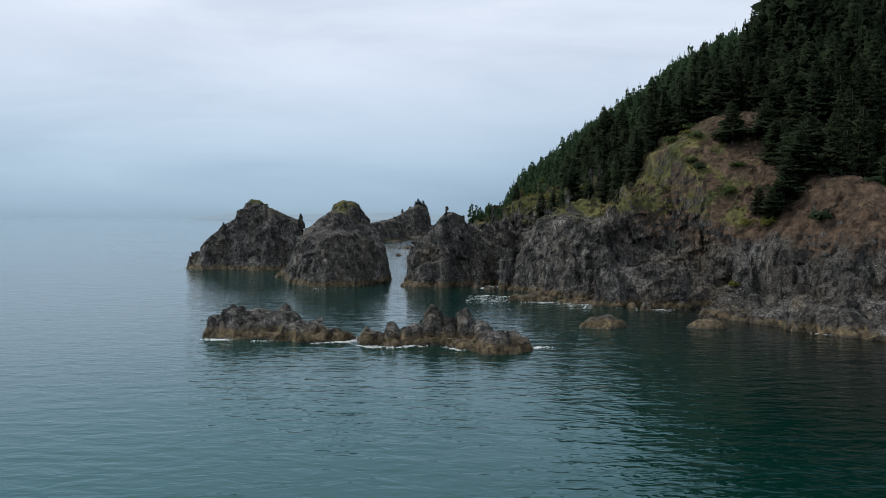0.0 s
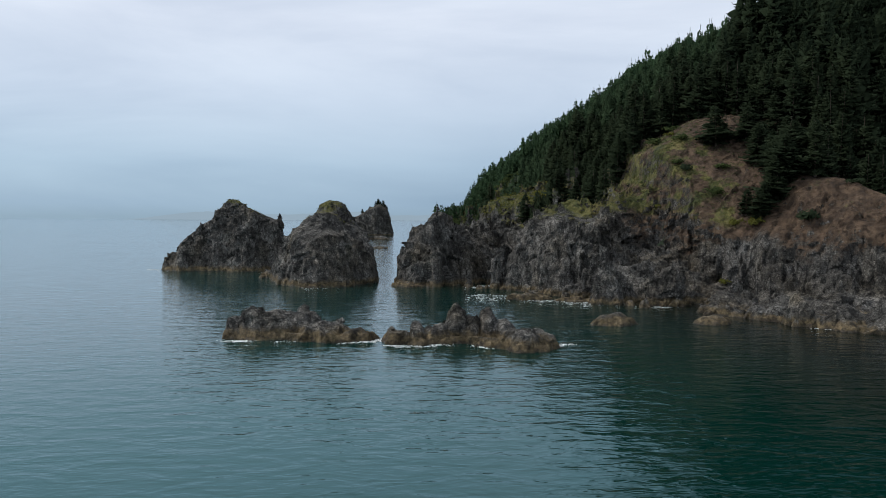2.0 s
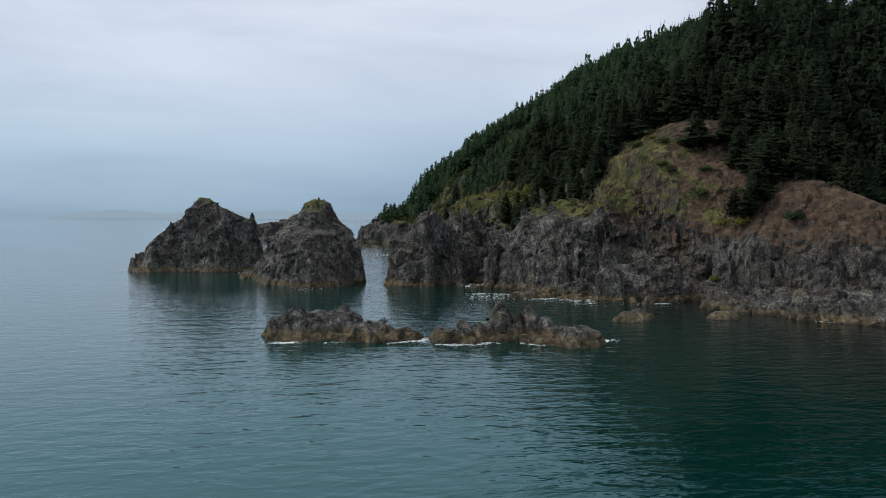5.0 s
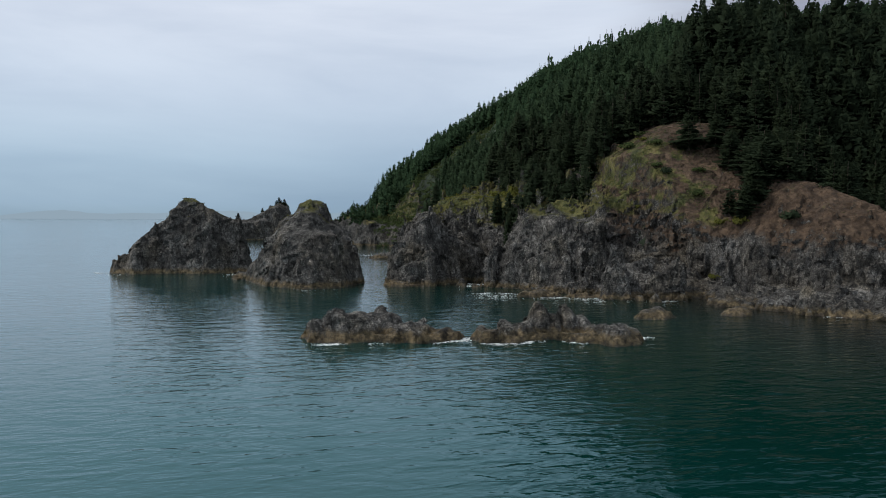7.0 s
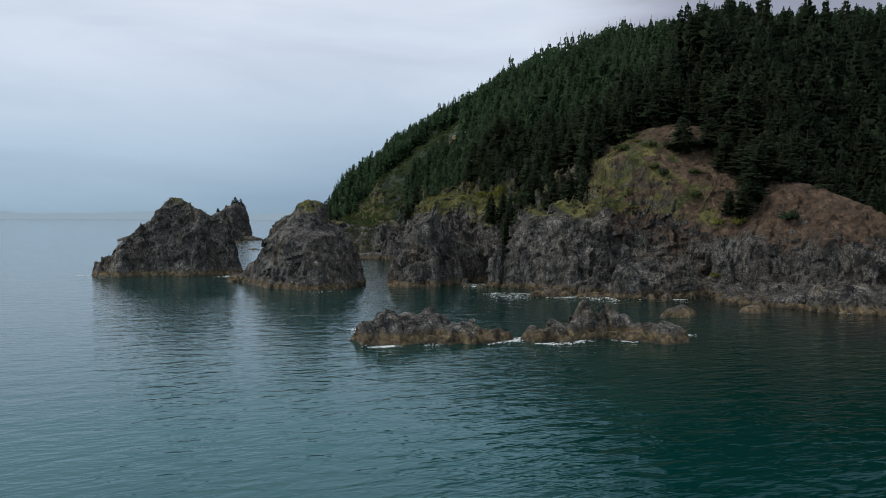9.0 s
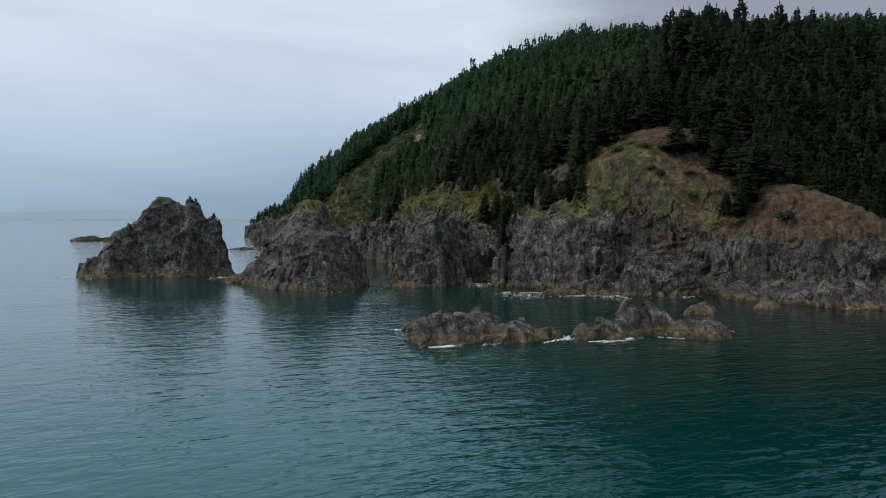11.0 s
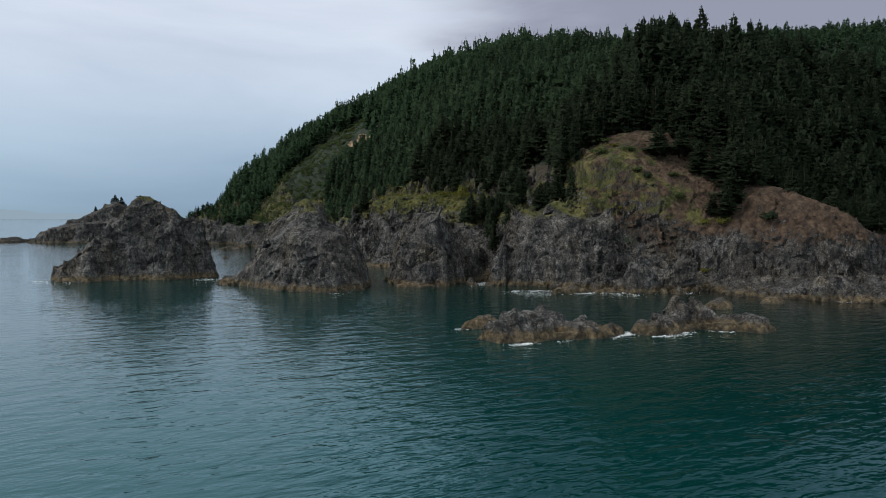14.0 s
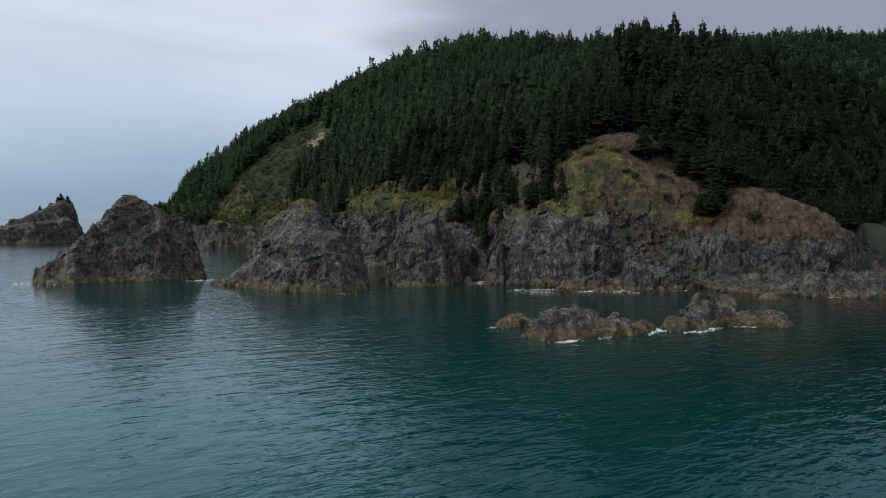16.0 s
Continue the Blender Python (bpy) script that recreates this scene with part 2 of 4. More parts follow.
def ground_material():
    m, n = material("forest_floor")
    place, height, lie = place_and_lie(n)
    earth = n.ramp(n.noise(place, 0.2, 7, 0.65), [(0.35, (0.010, 0.016, 0.009)), (0.55, (0.017, 0.028, 0.014)), (0.7, (0.026, 0.040, 0.020))])
    finish(n, earth, 1.0, n.noise(place, 0.6, 6, 0.65), 0.8, 0.8)
    return m


ROCK = rock_material("cliff_rock", 1.6, 24.0, -0.12, soil=0.9)
FAR_ROCK = rock_material("far_cliff_rock", 1.6, 19.0, 0.0)
STACK_ROCK = rock_material("stack_rock", 1.8, 28.0, 0.22)
ISLAND_ROCK = rock_material("island_rock", 1.2, 38.0, 0.1)
REEF_ROCK = rock_material("reef_rock", 1.8, 200.0, 0.5)
BOULDER_ROCK = rock_material("boulder_rock", 0.9, 200.0, 0.5)
WATER = water_material()
# one kind of pine in three tones: distance haze is painted in as paler green
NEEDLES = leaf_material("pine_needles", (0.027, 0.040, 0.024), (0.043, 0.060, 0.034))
HAZED_NEEDLES = leaf_material("hazed_needles", (0.031, 0.056, 0.031), (0.046, 0.080, 0.042))
FAINT_HAZE_NEEDLES = leaf_material("faint_haze_needles", (0.030, 0.050, 0.029), (0.045, 0.072, 0.039))
SCRUB = leaf_material("scrub_leaves", (0.028, 0.045, 0.019), (0.082, 0.104, 0.040), island=True)
GORSE = leaf_material("gorse_leaves", (0.062, 0.072, 0.016), (0.17, 0.165, 0.045), island=True)
BARK = bark_material()
FLOOR = ground_material()


# ---- fields: numbers out of places ----
def scramble(i, j, k, seed):
    """A number from 0 to 1 for each cell of a lattice."""
    with np.errstate(over="ignore"):
        h = i.astype(np.uint32) * np.uint32(374761393) + j.astype(np.uint32) * np.uint32(668265263) + k.astype(np.uint32) * np.uint32(2147483647)
        h += np.uint32(seed * 1274126177 & 0xFFFFFFFF)
        h = (h ^ (h >> np.uint32(13))) * np.uint32(1274126177)
        h = (h ^ (h >> np.uint32(16))) * np.uint32(2246822519)
    return ((h ^ (h >> np.uint32(15))) & np.uint32(0xFFFFFF)).astype(np.float32) / np.float32(0xFFFFFF)


def value_noise(x, y, z, seed=0):
    """Smooth noise from -1 to 1."""
    xi, yi, zi = (np.floor(a).astype(np.int32) for a in (x, y, z))
    u, v, w = ((a - b).astype(np.float32) for a, b in ((x, xi), (y, yi), (z, zi)))
    u, v, w = (a * a * a * (a * (a * 6 - 15) + 10) for a in (u, v, w))
    out = np.zeros(np.shape(u), np.float32)
    for a in (0, 1):
        for b in (0, 1):
            for c in (0, 1):
                out += scramble(xi + a, yi + b, zi + c, seed) * (u if a else 1 - u) * (v if b else 1 - v) * (w if c else 1 - w)
    return out * 2 - 1


def fractal(x, y, z, octaves, seed=0, ridged=False):
    total, size = 0.0, 1.0
    for o in range(octaves):
        f = 2.03 ** o
        s = value_noise(x * f + 17.3 * o, y * f - 9.1 * o, z * f + 4.7 * o, seed + o)
        total = total + size * ((1 - 2 * np.abs(s)) if ridged else s)
        size *= 0.5
    return total


def blocks(x, y, z, seed, tilt=1.9):
    """Broken rock: every block of a skewed and warped lattice stands in or out, and leans, by its own amount."""
    wx = value_noise(x * 0.45, y * 0.45, z * 0.3, seed + 50) * 0.3
    cells = (x + 0.35 * y + 0.18 * z + wx, y - 0.30 * x + 0.22 * z - wx, z * 0.55 - 0.15 * x + 0.2 * y + wx)
    whole = [np.floor(q).astype(np.int32) for q in cells]
    out = scramble(*whole, seed) * 1.1 - 0.55
    for k, (q, w) in enumerate(zip(cells, whole)):
        out += tilt * (scramble(*whole, seed + 100 + k) - 0.5) * 2 * (q - w - 0.5).astype(np.float32)
    return out * 0.8


def inside(x, y, outline):
    """The distance from an outline, positive within."""
    x, y = np.asarray(x, float), np.asarray(y, float)
    best, within = np.full(x.shape, 1e18), np.zeros(x.shape, bool)
    for (ax, ay), (bx, by) in zip(outline, outline[1:] + outline[:1]):
        ex, ey = bx - ax, by - ay
        t = np.clip(((x - ax) * ex + (y - ay) * ey) / (ex * ex + ey * ey), 0, 1)
        best = np.minimum(best, (x - ax - t * ex) ** 2 + (y - ay - t * ey) ** 2)
        if ay != by:
            within ^= ((ay > y) != (by > y)) & (x < ex * (y - ay) / (by - ay) + ax)
    return np.where(within, 1, -1) * np.sqrt(best)


def smooth(a, lo, hi):
    t = np.clip((a - lo) / (hi - lo), 0, 1)
    return t * t * (3 - 2 * t)


def soft_min(a, b, k):
    h = np.clip(0.5 + 0.5 * (b - a) / k, 0, 1)
    return b + (a - b) * h - k * h * (1 - h)


def hump(x, y, cx, cy, rx, ry, turn=0.0):
    c, s = math.cos(radians(turn)), math.sin(radians(turn))
    u, v = ((x - cx) * c + (y - cy) * s) / rx, ((y - cy) * c - (x - cx) * s) / ry
    return np.exp(-(u * u + v * v))


def raised(heights, lo, hi, cell, rough, seed, floor=-3.0, fine=1.0, caves=(), calm=None):
    """A rock mesh round a ground plan of heights: the plan's surface, shaken in three dimensions into ribs and blocks, as verts and quads."""
    xs, ys, zs = (np.arange(a, b + cell, cell) for a, b in zip((lo[0], lo[1], floor), (hi[0], hi[1], hi[2])))
    gx, gy = np.meshgrid(xs, ys, indexing="ij")
    h = heights(gx, gy)
    sx, sy = np.gradient(h, cell)
    steep = np.sqrt(1 + np.minimum(sx * sx + sy * sy, 30.0)).astype(np.float32)
    low = smooth(h, min(1.0, 0.05 * hi[2]), min(9.0, 0.3 * hi[2])) * 0.6 + 0.4
    field = (zs[None, None, :].astype(np.float32) - h[:, :, None].astype(np.float32)) / steep[:, :, None]
    near = np.nonzero(np.abs(field) < 2.6 * rough)
    x, y, z = (a.astype(np.float32)[i] for a, i in zip((xs, ys, zs), near))
    k = cell / 0.6
    shake = 0.80 * fractal(x / 12, y / 12, z / 40, 2, seed, ridged=True) - 0.24
    shake += 0.80 * blocks(x / 8, y / 8, z / 8, seed + 3) + 0.62 * blocks(x / 3.6, y / 3.6, z / 2.8, seed + 7)
    shake += fine * (0.30 * blocks(x / 1.8, y / 1.8, z / 1.5, seed + 11) + 0.03 * value_noise(x / 0.9, y / 0.9, z / 1.4, seed + 20))
    # dipping beds
    bed = 0.50 * x + 0.15 * y + 0.85 * z + 1.6 * value_noise(x / 6, y / 6, z / 6, seed + 30)
    shake += 0.30 * (np.abs((bed / 3.6) % 1.0 - 0.5) * 4 - 1) * (0.5 + 0.5 * value_noise(x / 11, y / 11, z / 11, seed + 31))
    cliffy = (0.35 + 0.65 * smooth(steep[near[0], near[1]], 1.1, 2.2)) * low[near[0], near[1]]
    if calm:
        cliffy = cliffy * calm(x, y, z)
    lift = smooth(np.abs(field[near]), 2.6 * rough, 1.7 * rough)
    field[near] += rough * shake.astype(np.float32) * lift * cliffy
    for cx, cy, cz, rx, ry, rz in caves:
        i, j, l = (slice(*np.searchsorted(a, (c - r, c + r))) for a, c, r in ((xs, cx, rx), (ys, cy, ry), (zs, cz, rz)))
        ox, oy, oz = np.meshgrid((xs[i] - cx) / rx, (ys[j] - cy) / ry, (zs[l] - cz) / rz, indexing="ij")
        hole = (1 - np.sqrt(ox * ox + oy * oy + oz * oz)) * min(rx, ry, rz)
        field[i, j, l] = np.maximum(field[i, j, l], hole)
    field[:, :, 0] = np.maximum(field[:, :, 0], -0.5)
    return net(field, np.array([lo[0], lo[1], floor]), cell)


def net(field, origin, cell):
    """The surface where a field of numbers passes from minus to plus, as a net of quads."""
    solid = field < 0
    shape = np.array(field.shape) - 1
    count = np.zeros(shape, np.int8)
    corners = [(a, b, c) for a in (0, 1) for b in (0, 1) for c in (0, 1)]
    for a, b, c in corners:
        count += solid[a:a + shape[0], b:b + shape[1], c:c + shape[2]]
    cells = np.argwhere((count > 0) & (count < 8))
    number = np.full(shape, -1, np.int64)
    number[tuple(cells.T)] = np.arange(len(cells))
    value = {k: field[cells[:, 0] + k[0], cells[:, 1] + k[1], cells[:, 2] + k[2]].astype(float) for k in corners}
    total, hits = np.zeros((len(cells), 3)), np.zeros(len(cells))
    for k in corners:
        for axis in range(3):
            if k[axis]:
                continue
            q = tuple(v + (i == axis) for i, v in enumerate(k))
            va, vb = value[k], value[q]
            crossed = (va < 0) != (vb < 0)
            t = np.where(crossed, va / np.where(va == vb, 1, va - vb), 0)
            at = np.array(k, float)[None] + t[:, None] * np.eye(3)[axis][None]
            total += at * crossed[:, None]
            hits += crossed
    verts = origin + cell * (cells + total / hits[:, None])
    quads = []
    for axis in range(3):
        u, v = (axis + 1) % 3, (axis + 2) % 3
        low, high = [slice(None)] * 3, [slice(None)] * 3
        low[axis], high[axis] = slice(0, -1), slice(1, None)
        flips = solid[tuple(low)] != solid[tuple(high)]
        edges = np.argwhere(flips)
        edges = edges[(edges[:, u] > 0) & (edges[:, v] > 0) & (edges[:, u] < shape[u]) & (edges[:, v] < shape[v])]
        out = solid[tuple(low)][tuple(edges.T)]
        ring = []
        for du, dv in ((1, 1), (0, 1), (0, 0), (1, 0)):
            c = edges.copy()
            c[:, u] -= du
            c[:, v] -= dv
            ring.append(number[tuple(c.T)])
        ring = np.stack(ring, 1)
        ring[~out] = ring[~out][:, ::-1]
        quads.append(ring)
    return verts, np.concatenate(quads)


def largest_only(verts, quads, least=400):
    """Leaves out crumbs that hang free of the rest."""
    label = np.arange(len(verts))
    a, b = quads.ravel(), np.roll(quads, -1, axis=1).ravel()
    for _ in range(200):
        low = np.minimum(label[a], label[b])
        before = label.copy()
        np.minimum.at(label, a, low)
        np.minimum.at(label, b, low)
        for _ in range(4):
            label = label[label]
        if (label == before).all():
            break
    count = np.bincount(label, minlength=len(verts))
    return quads[count[label[quads[:, 0]]] >= min(least, count.max())]


def mesh_of(name, verts, faces, mat, smooth_shade=False):
    """A mesh from numpy arrays: faces all of one size."""
    mesh = bpy.data.meshes.new(name)
    faces = np.asarray(faces, np.int32)
    mesh.vertices.add(len(verts))
    mesh.vertices.foreach_set("co", np.asarray(verts, np.float32).ravel())
    mesh.loops.add(faces.size)
    mesh.loops.foreach_set("vertex_index", faces.ravel())
    mesh.polygons.add(len(faces))
    mesh.polygons.foreach_set("loop_start", np.arange(len(faces), dtype=np.int32) * faces.shape[1])
    mesh.polygons.foreach_set("use_smooth", np.full(len(faces), smooth_shade))
    mesh.materials.append(mat)
    mesh.update(calc_edges=True)
    mesh.validate()
    return mesh


def leafy(name, verts, faces, mat, foot=None, lift=1.0):
    """Foliage: every blade faces out from the plant's axis and is lit as part of the whole crown."""
    verts, faces = np.asarray(verts, float), np.asarray(faces)
    foot = np.zeros(2) if foot is None else foot
    out = np.concatenate([verts[:, :2] - foot, np.zeros((len(verts), 1))], 1)
    out /= np.linalg.norm(out, axis=1, keepdims=True) + 1e-6
    out[:, 2] = lift
    side = np.cross(verts[faces[:, 2]] - verts[faces[:, 0]], verts[faces[:, 3]] - verts[faces[:, 1]])
    mean = out[faces].mean(1)
    turned = (side * mean).sum(1) < 0
    faces = np.where(turned[:, None], faces[:, ::-1], faces)
    side *= np.where(turned, -1, 1)[:, None] / (np.linalg.norm(side, axis=1, keepdims=True) + 1e-9)
    lit = out.copy()
    np.add.at(lit, faces.ravel(), np.repeat(0.25 * side, 4, axis=0))
    lit /= np.linalg.norm(lit, axis=1, keepdims=True) + 1e-6
    mesh = mesh_of(name, verts, faces, mat, True)
    if len(mesh.vertices) == len(lit):
        mesh.attributes.new("custom_normal", "FLOAT_VECTOR", "POINT").data.foreach_set("vector", lit.astype(np.float32).ravel())
    return mesh


# ---- the lie of the land ----
COAST = [(-15, 262), (-8, 256), (0, 252), (9, 259), (17, 262), (19, 256), (15, 247), (22, 243), (29, 237), (35, 227), (41, 217), (48, 212), (56, 213), (60, 213), (66, 205), (71, 198),
         (72, 187), (75, 177), (82, 171), (88, 165), (96, 158), (103, 152), (113, 147), (126, 150), (142, 160), (165, 170), (230, 165), (400, 120), (900, 20), (1500, -100), (2500, 300),
         (2500, 1500), (900, 1500), (400, 1200), (200, 1110), (110, 1050), (56, 1000), (40, 975), (24, 925), (26, 890), (44, 850), (52, 800), (50, 760), (46, 715),
         (24, 702), (-3, 694), (-3, 676), (20, 662), (38, 642), (16, 622), (18, 606), (42, 582), (48, 560), (40, 500), (30, 450), (18, 425), (24, 405), (20, 385), (27, 363), (38, 350),
         (38, 325), (26, 305), (10, 292), (-8, 284)]
# the foot of the far hill, behind the low outcrop and headland
FAR_FOOT = [(-15, 262), (40, 215), (103, 151), (165, 170), (900, 20), (2500, 300), (2500, 1500), (900, 1500), (200, 1110), (56, 1000), (46, 930), (54, 840), (50, 760), (55, 700), (66, 640), (40, 620), (40, 600), (48, 560), (40, 500), (30, 450), (27, 363), (38, 325)]
BLUFF = [(71, 277), (71.5, 263), (74, 250), (77, 240), (79, 230), (80, 216), (88, 207), (104, 206), (118, 212), (150, 235), (160, 300), (110, 310), (76, 296)]
CAPPED = [(46, 428), (40, 412), (30, 395), (34, 370), (43, 354), (46, 334), (48, 318), (64, 312), (80, 330), (78, 370), (76, 420), (62, 432)]
BLOCK = [(19, 247), (28, 240), (35, 231), (43, 219), (50, 214), (58, 222), (61, 246), (50, 268), (38, 268), (29, 259)]
INNER = [(66, 272), (71, 256), (76, 240), (78, 226), (80, 213), (88, 206), (93, 198), (100, 189), (107, 180), (113, 174), (122, 168), (136, 172), (170, 184), (170, 300), (80, 320)]
FIN = [(-15, 262), (-8, 255), (0, 251), (8, 257), (13, 268), (12, 280), (-6, 282)]
LEDGE = [(43, 202), (50, 198), (53, 203), (58, 197), (66, 194), (71, 197), (72, 206), (62, 212), (48, 214)]
APRON = [(69, 192), (70, 182), (75, 170), (84, 157), (95, 144), (108, 138), (120, 146), (106, 158), (92, 172), (80, 190)]


def mesa(x, y, outline, top, wall, seed, wobble=2.2, size=8.0, k=4.0):
    """Heights of a block with steep sides."""
    s = inside(x, y, outline) + wobble * value_noise(x / size, y / size, 0 * x, seed)
    return np.where(s > -3, soft_min(top, s * wall + 1.0, k), -9.0)


def land(x, y):
    """The height of the ground."""
    flat = 0 * x
    d = inside(x, y, COAST)
    shore = (3.5 * blocks(x / 15, y / 15, flat, 3) + 3.0 * value_noise(x / 17, y / 17, flat, 3) + 1.6 * blocks(x / 6, y / 6, flat, 4) - 1.5) * smooth(d, -4, 5) * smooth(d, 60, 25)
    soft = hump(x, y, 114, 184, 24, 24)
    d = d + shore * (1 - 0.85 * soft)
    north = smooth(y, 340, 600)
    cliff = 19 - 3 * north + 7.0 * value_noise(x / 26, y / 26, flat, 12) + 2.5 * value_noise(x / 9, y / 9, flat, 27) + 3.0 * blocks(x / 15, y / 15, flat, 3) * (1 - soft)
    rise = np.where(d < 0, d * 3.0, soft_min(np.maximum(d, 0) * 4.2, cliff, 9.0))
    # the slope above the cliffs, and the long back of the hill: a low spur in the south, the main hill in the north
    coast, d = d, np.where(y > 540, np.minimum(d, inside(x, y, FAR_FOOT) + shore), d)
    slope = (0.36 + 0.30 * north) * np.maximum(d - 7, 0) + (0.45 - 0.15 * north) * np.maximum(d - 50 + 25 * north, 0)
    spur = 85 + 0.05 * np.maximum(d - 150, 0) + 215 * smooth(d, 260, 560)
    main = 70 + 147 * (1 - np.exp(-np.maximum(d - 90, 0) / 175)) + 0.012 * np.maximum(d - 133, 0)
    slope = slope + 0.42 * np.maximum(d - 5, 0) * hump(x, y, 96, 216, 20, 26)
    hill = soft_min(slope, spur + (main - spur) * north, 26)
    h = rise + hill * smooth(d, 2, 30)
    h = h + (4 * value_noise(x / 60, y / 60, flat, 5) + 6 * value_noise(x / 190, y / 190, flat, 6)) * smooth(d, 40, 130)
    h = h + 19 * hump(x, y, 130, 274, 22, 30) + 20 * hump(x, y, 900, 440, 200, 150) + 10 * hump(x, y, 290, 265, 80, 80) - 17 * hump(x, y, 440, 545, 130, 120)
    h = h - 20 * hump(x, y, 150, 655, 42, 60) + 12 * hump(x, y, 70, 930, 26, 34)
    d = coast
    # in the south-east the cliff stands back behind a broad apron of rock, under a slope of soil that climbs to the knoll
    d2 = inside(x, y, INNER) + 2.0 * value_noise(x / 11, y / 11, flat, 40) + 1.2 * blocks(x / 6, y / 6, flat, 41)
    apron = 2.2 + 2.5 * smooth(d2, -14, -1) + 9 * smooth(y, 204, 226) + 1.6 * blocks(x / 5, y / 5, flat, 42)
    low = soft_min(d * 2.6, apron, 2.0)
    knoll = soft_min(soft_min(4 + 6.5 * d2, 17 + 1.05 * d2, 4), 37.5 - 1.0 * np.clip(x - 117, 0, 17) + 0.2 * np.maximum(y - 205, 0), 3)
    front = np.where(d2 < 0, np.minimum(low, h), np.maximum(knoll, np.minimum(low, 6)))
    part = smooth(x, 52, 62) * smooth(y, 250, 236) * smooth(x, 168, 150) * smooth(d2, 36, 22)
    h = h + (front - h) * part
    # the gully between the fin and the block, and the gully beside the bluff, then the bluff, the green-capped rock, the headland's blocks
    h = h - 20 * hump(x, y, 28, 266, 30, 7, 55)
    h = h - 19 * hump(x, y, 63, 282, 11, 26)
    crown = soft_min(47 + 0.66 * (x - 75) + 0.04 * (y - 262), 63 + 0.15 * (y - 255), 6)
    crown = soft_min(crown, 20 + 0.86 * (y - 211) + 0.36 * (x - 86), 6)
    h = np.maximum(h, mesa(x, y, BLUFF, crown, 8.0, 8, 1.4) + np.where(inside(x, y, BLUFF) > -1, 0, -9))
    h = np.maximum(h, mesa(x, y, CAPPED, soft_min(21 + 0.58 * (x - 44) + 0.20 * (y - 318), 36, 4) + 1.5 * value_noise(x / 9, y / 9, flat, 21), 5.0, 9))
    h = np.maximum(h, mesa(x, y, BLOCK, soft_min(26 + 0.12 * (x - 36), 8 + 1.15 * (x - 22), 4) + 4.0 * value_noise(x / 8, y / 8, flat, 22), 5.0, 10))
    h = np.maximum(h, mesa(x, y, LEDGE, 9.0 + 3.0 * value_noise(x / 5, y / 5, flat, 23), 4.0, 11, 1.2, 5.0, 2.0))
    h = np.maximum(h, mesa(x, y, APRON, 3.4 + 3.2 * value_noise(x / 5, y / 5, flat, 28), 2.6, 29, 2.2, 5.0, 1.5))
    return np.maximum(h, mesa(x, y, FIN, np.minimum(9 + 1.15 * (x + 13), 25 + 0.1 * x) + 2.2 * value_noise(x / 8, y / 8, flat, 24), 5.0, 13, 1.2))


def rock_thing(name, heights, lo, hi, cell, rough, seed, mat, label, category, group="", kind="", fine=1.0, caves=(), calm=None):
    shown = (lambda x, y: np.where(bare_ground(x, y, 54.0), heights(x, y), -60.0)) if kind == "structure" else heights
    verts, quads = raised(shown, lo, hi, cell, rough, seed, fine=fine, caves=caves, calm=calm)
    middle = verts[quads].mean(1)
    quads = quads[(middle[:, 2] > -1.0) & bare_ground(middle[:, 0], middle[:, 1], 50.0)]
    quads = largest_only(verts, quads)
    used, back = np.unique(quads, return_inverse=True)
    verts, quads = verts[used], back.reshape(-1, 4)
    centre = Vector(((lo[0] + hi[0]) / 2, (lo[1] + hi[1]) / 2, 0))
    ob = new(name, mesh_of(name, verts - np.array(centre), quads, mat))
    ob.location = centre
    if hi[2] > 30:
        SURFACES[ob.name] = BVHTree.FromPolygons(verts.tolist(), quads.tolist())
    return tagged(ob, label, category, group, kind)


SURFACES = {}


def bare_ground(x, y, reach):
    """Where rock or turf shows: near the shore, or on the open bluff and knoll."""
    show = inside(x, y, COAST) < reach
    for outline in (BLUFF, CAPPED, BLOCK):
        show |= inside(x, y, outline) > -2
    return show | (inside(x, y, KNOLL_WIDE) > 0)


KNOLL_WIDE = [(60, 210), (66, 160), (94, 130), (150, 125), (150, 175), (136, 190), (122, 212), (104, 240), (80, 230)]


def ground_at(x, y):
    """The top of the built rock at a place, or else of the hill."""
    best = -9.0
    for tree in SURFACES.values():
        hit = tree.ray_cast(Vector((x, y, 300)), Vector((0, 0, -1)))[0]
        if hit:
            best = max(best, hit.z)
    return best if best > -2 else float(land(np.array([x]), np.array([y]))[0])


# ---- sea ----
def make_sea():
    steps = np.concatenate([np.arange(0, 300, 12), np.geomspace(300, 30000, 40)])
    axis = np.concatenate([-steps[:0:-1], steps])
    gx, gy = np.meshgrid(axis, axis + 100, indexing="ij")
    verts = np.stack([gx.ravel(), gy.ravel(), 0 * gx.ravel()], 1)
    k = len(axis)
    i, j = (a.ravel() for a in np.meshgrid(np.arange(k - 1), np.arange(k - 1), indexing="ij"))
    quads = np.stack([i * k + j, (i + 1) * k + j, (i + 1) * k + j + 1, i * k + j + 1], 1)
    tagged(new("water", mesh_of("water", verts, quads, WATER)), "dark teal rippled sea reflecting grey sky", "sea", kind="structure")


make_sea()


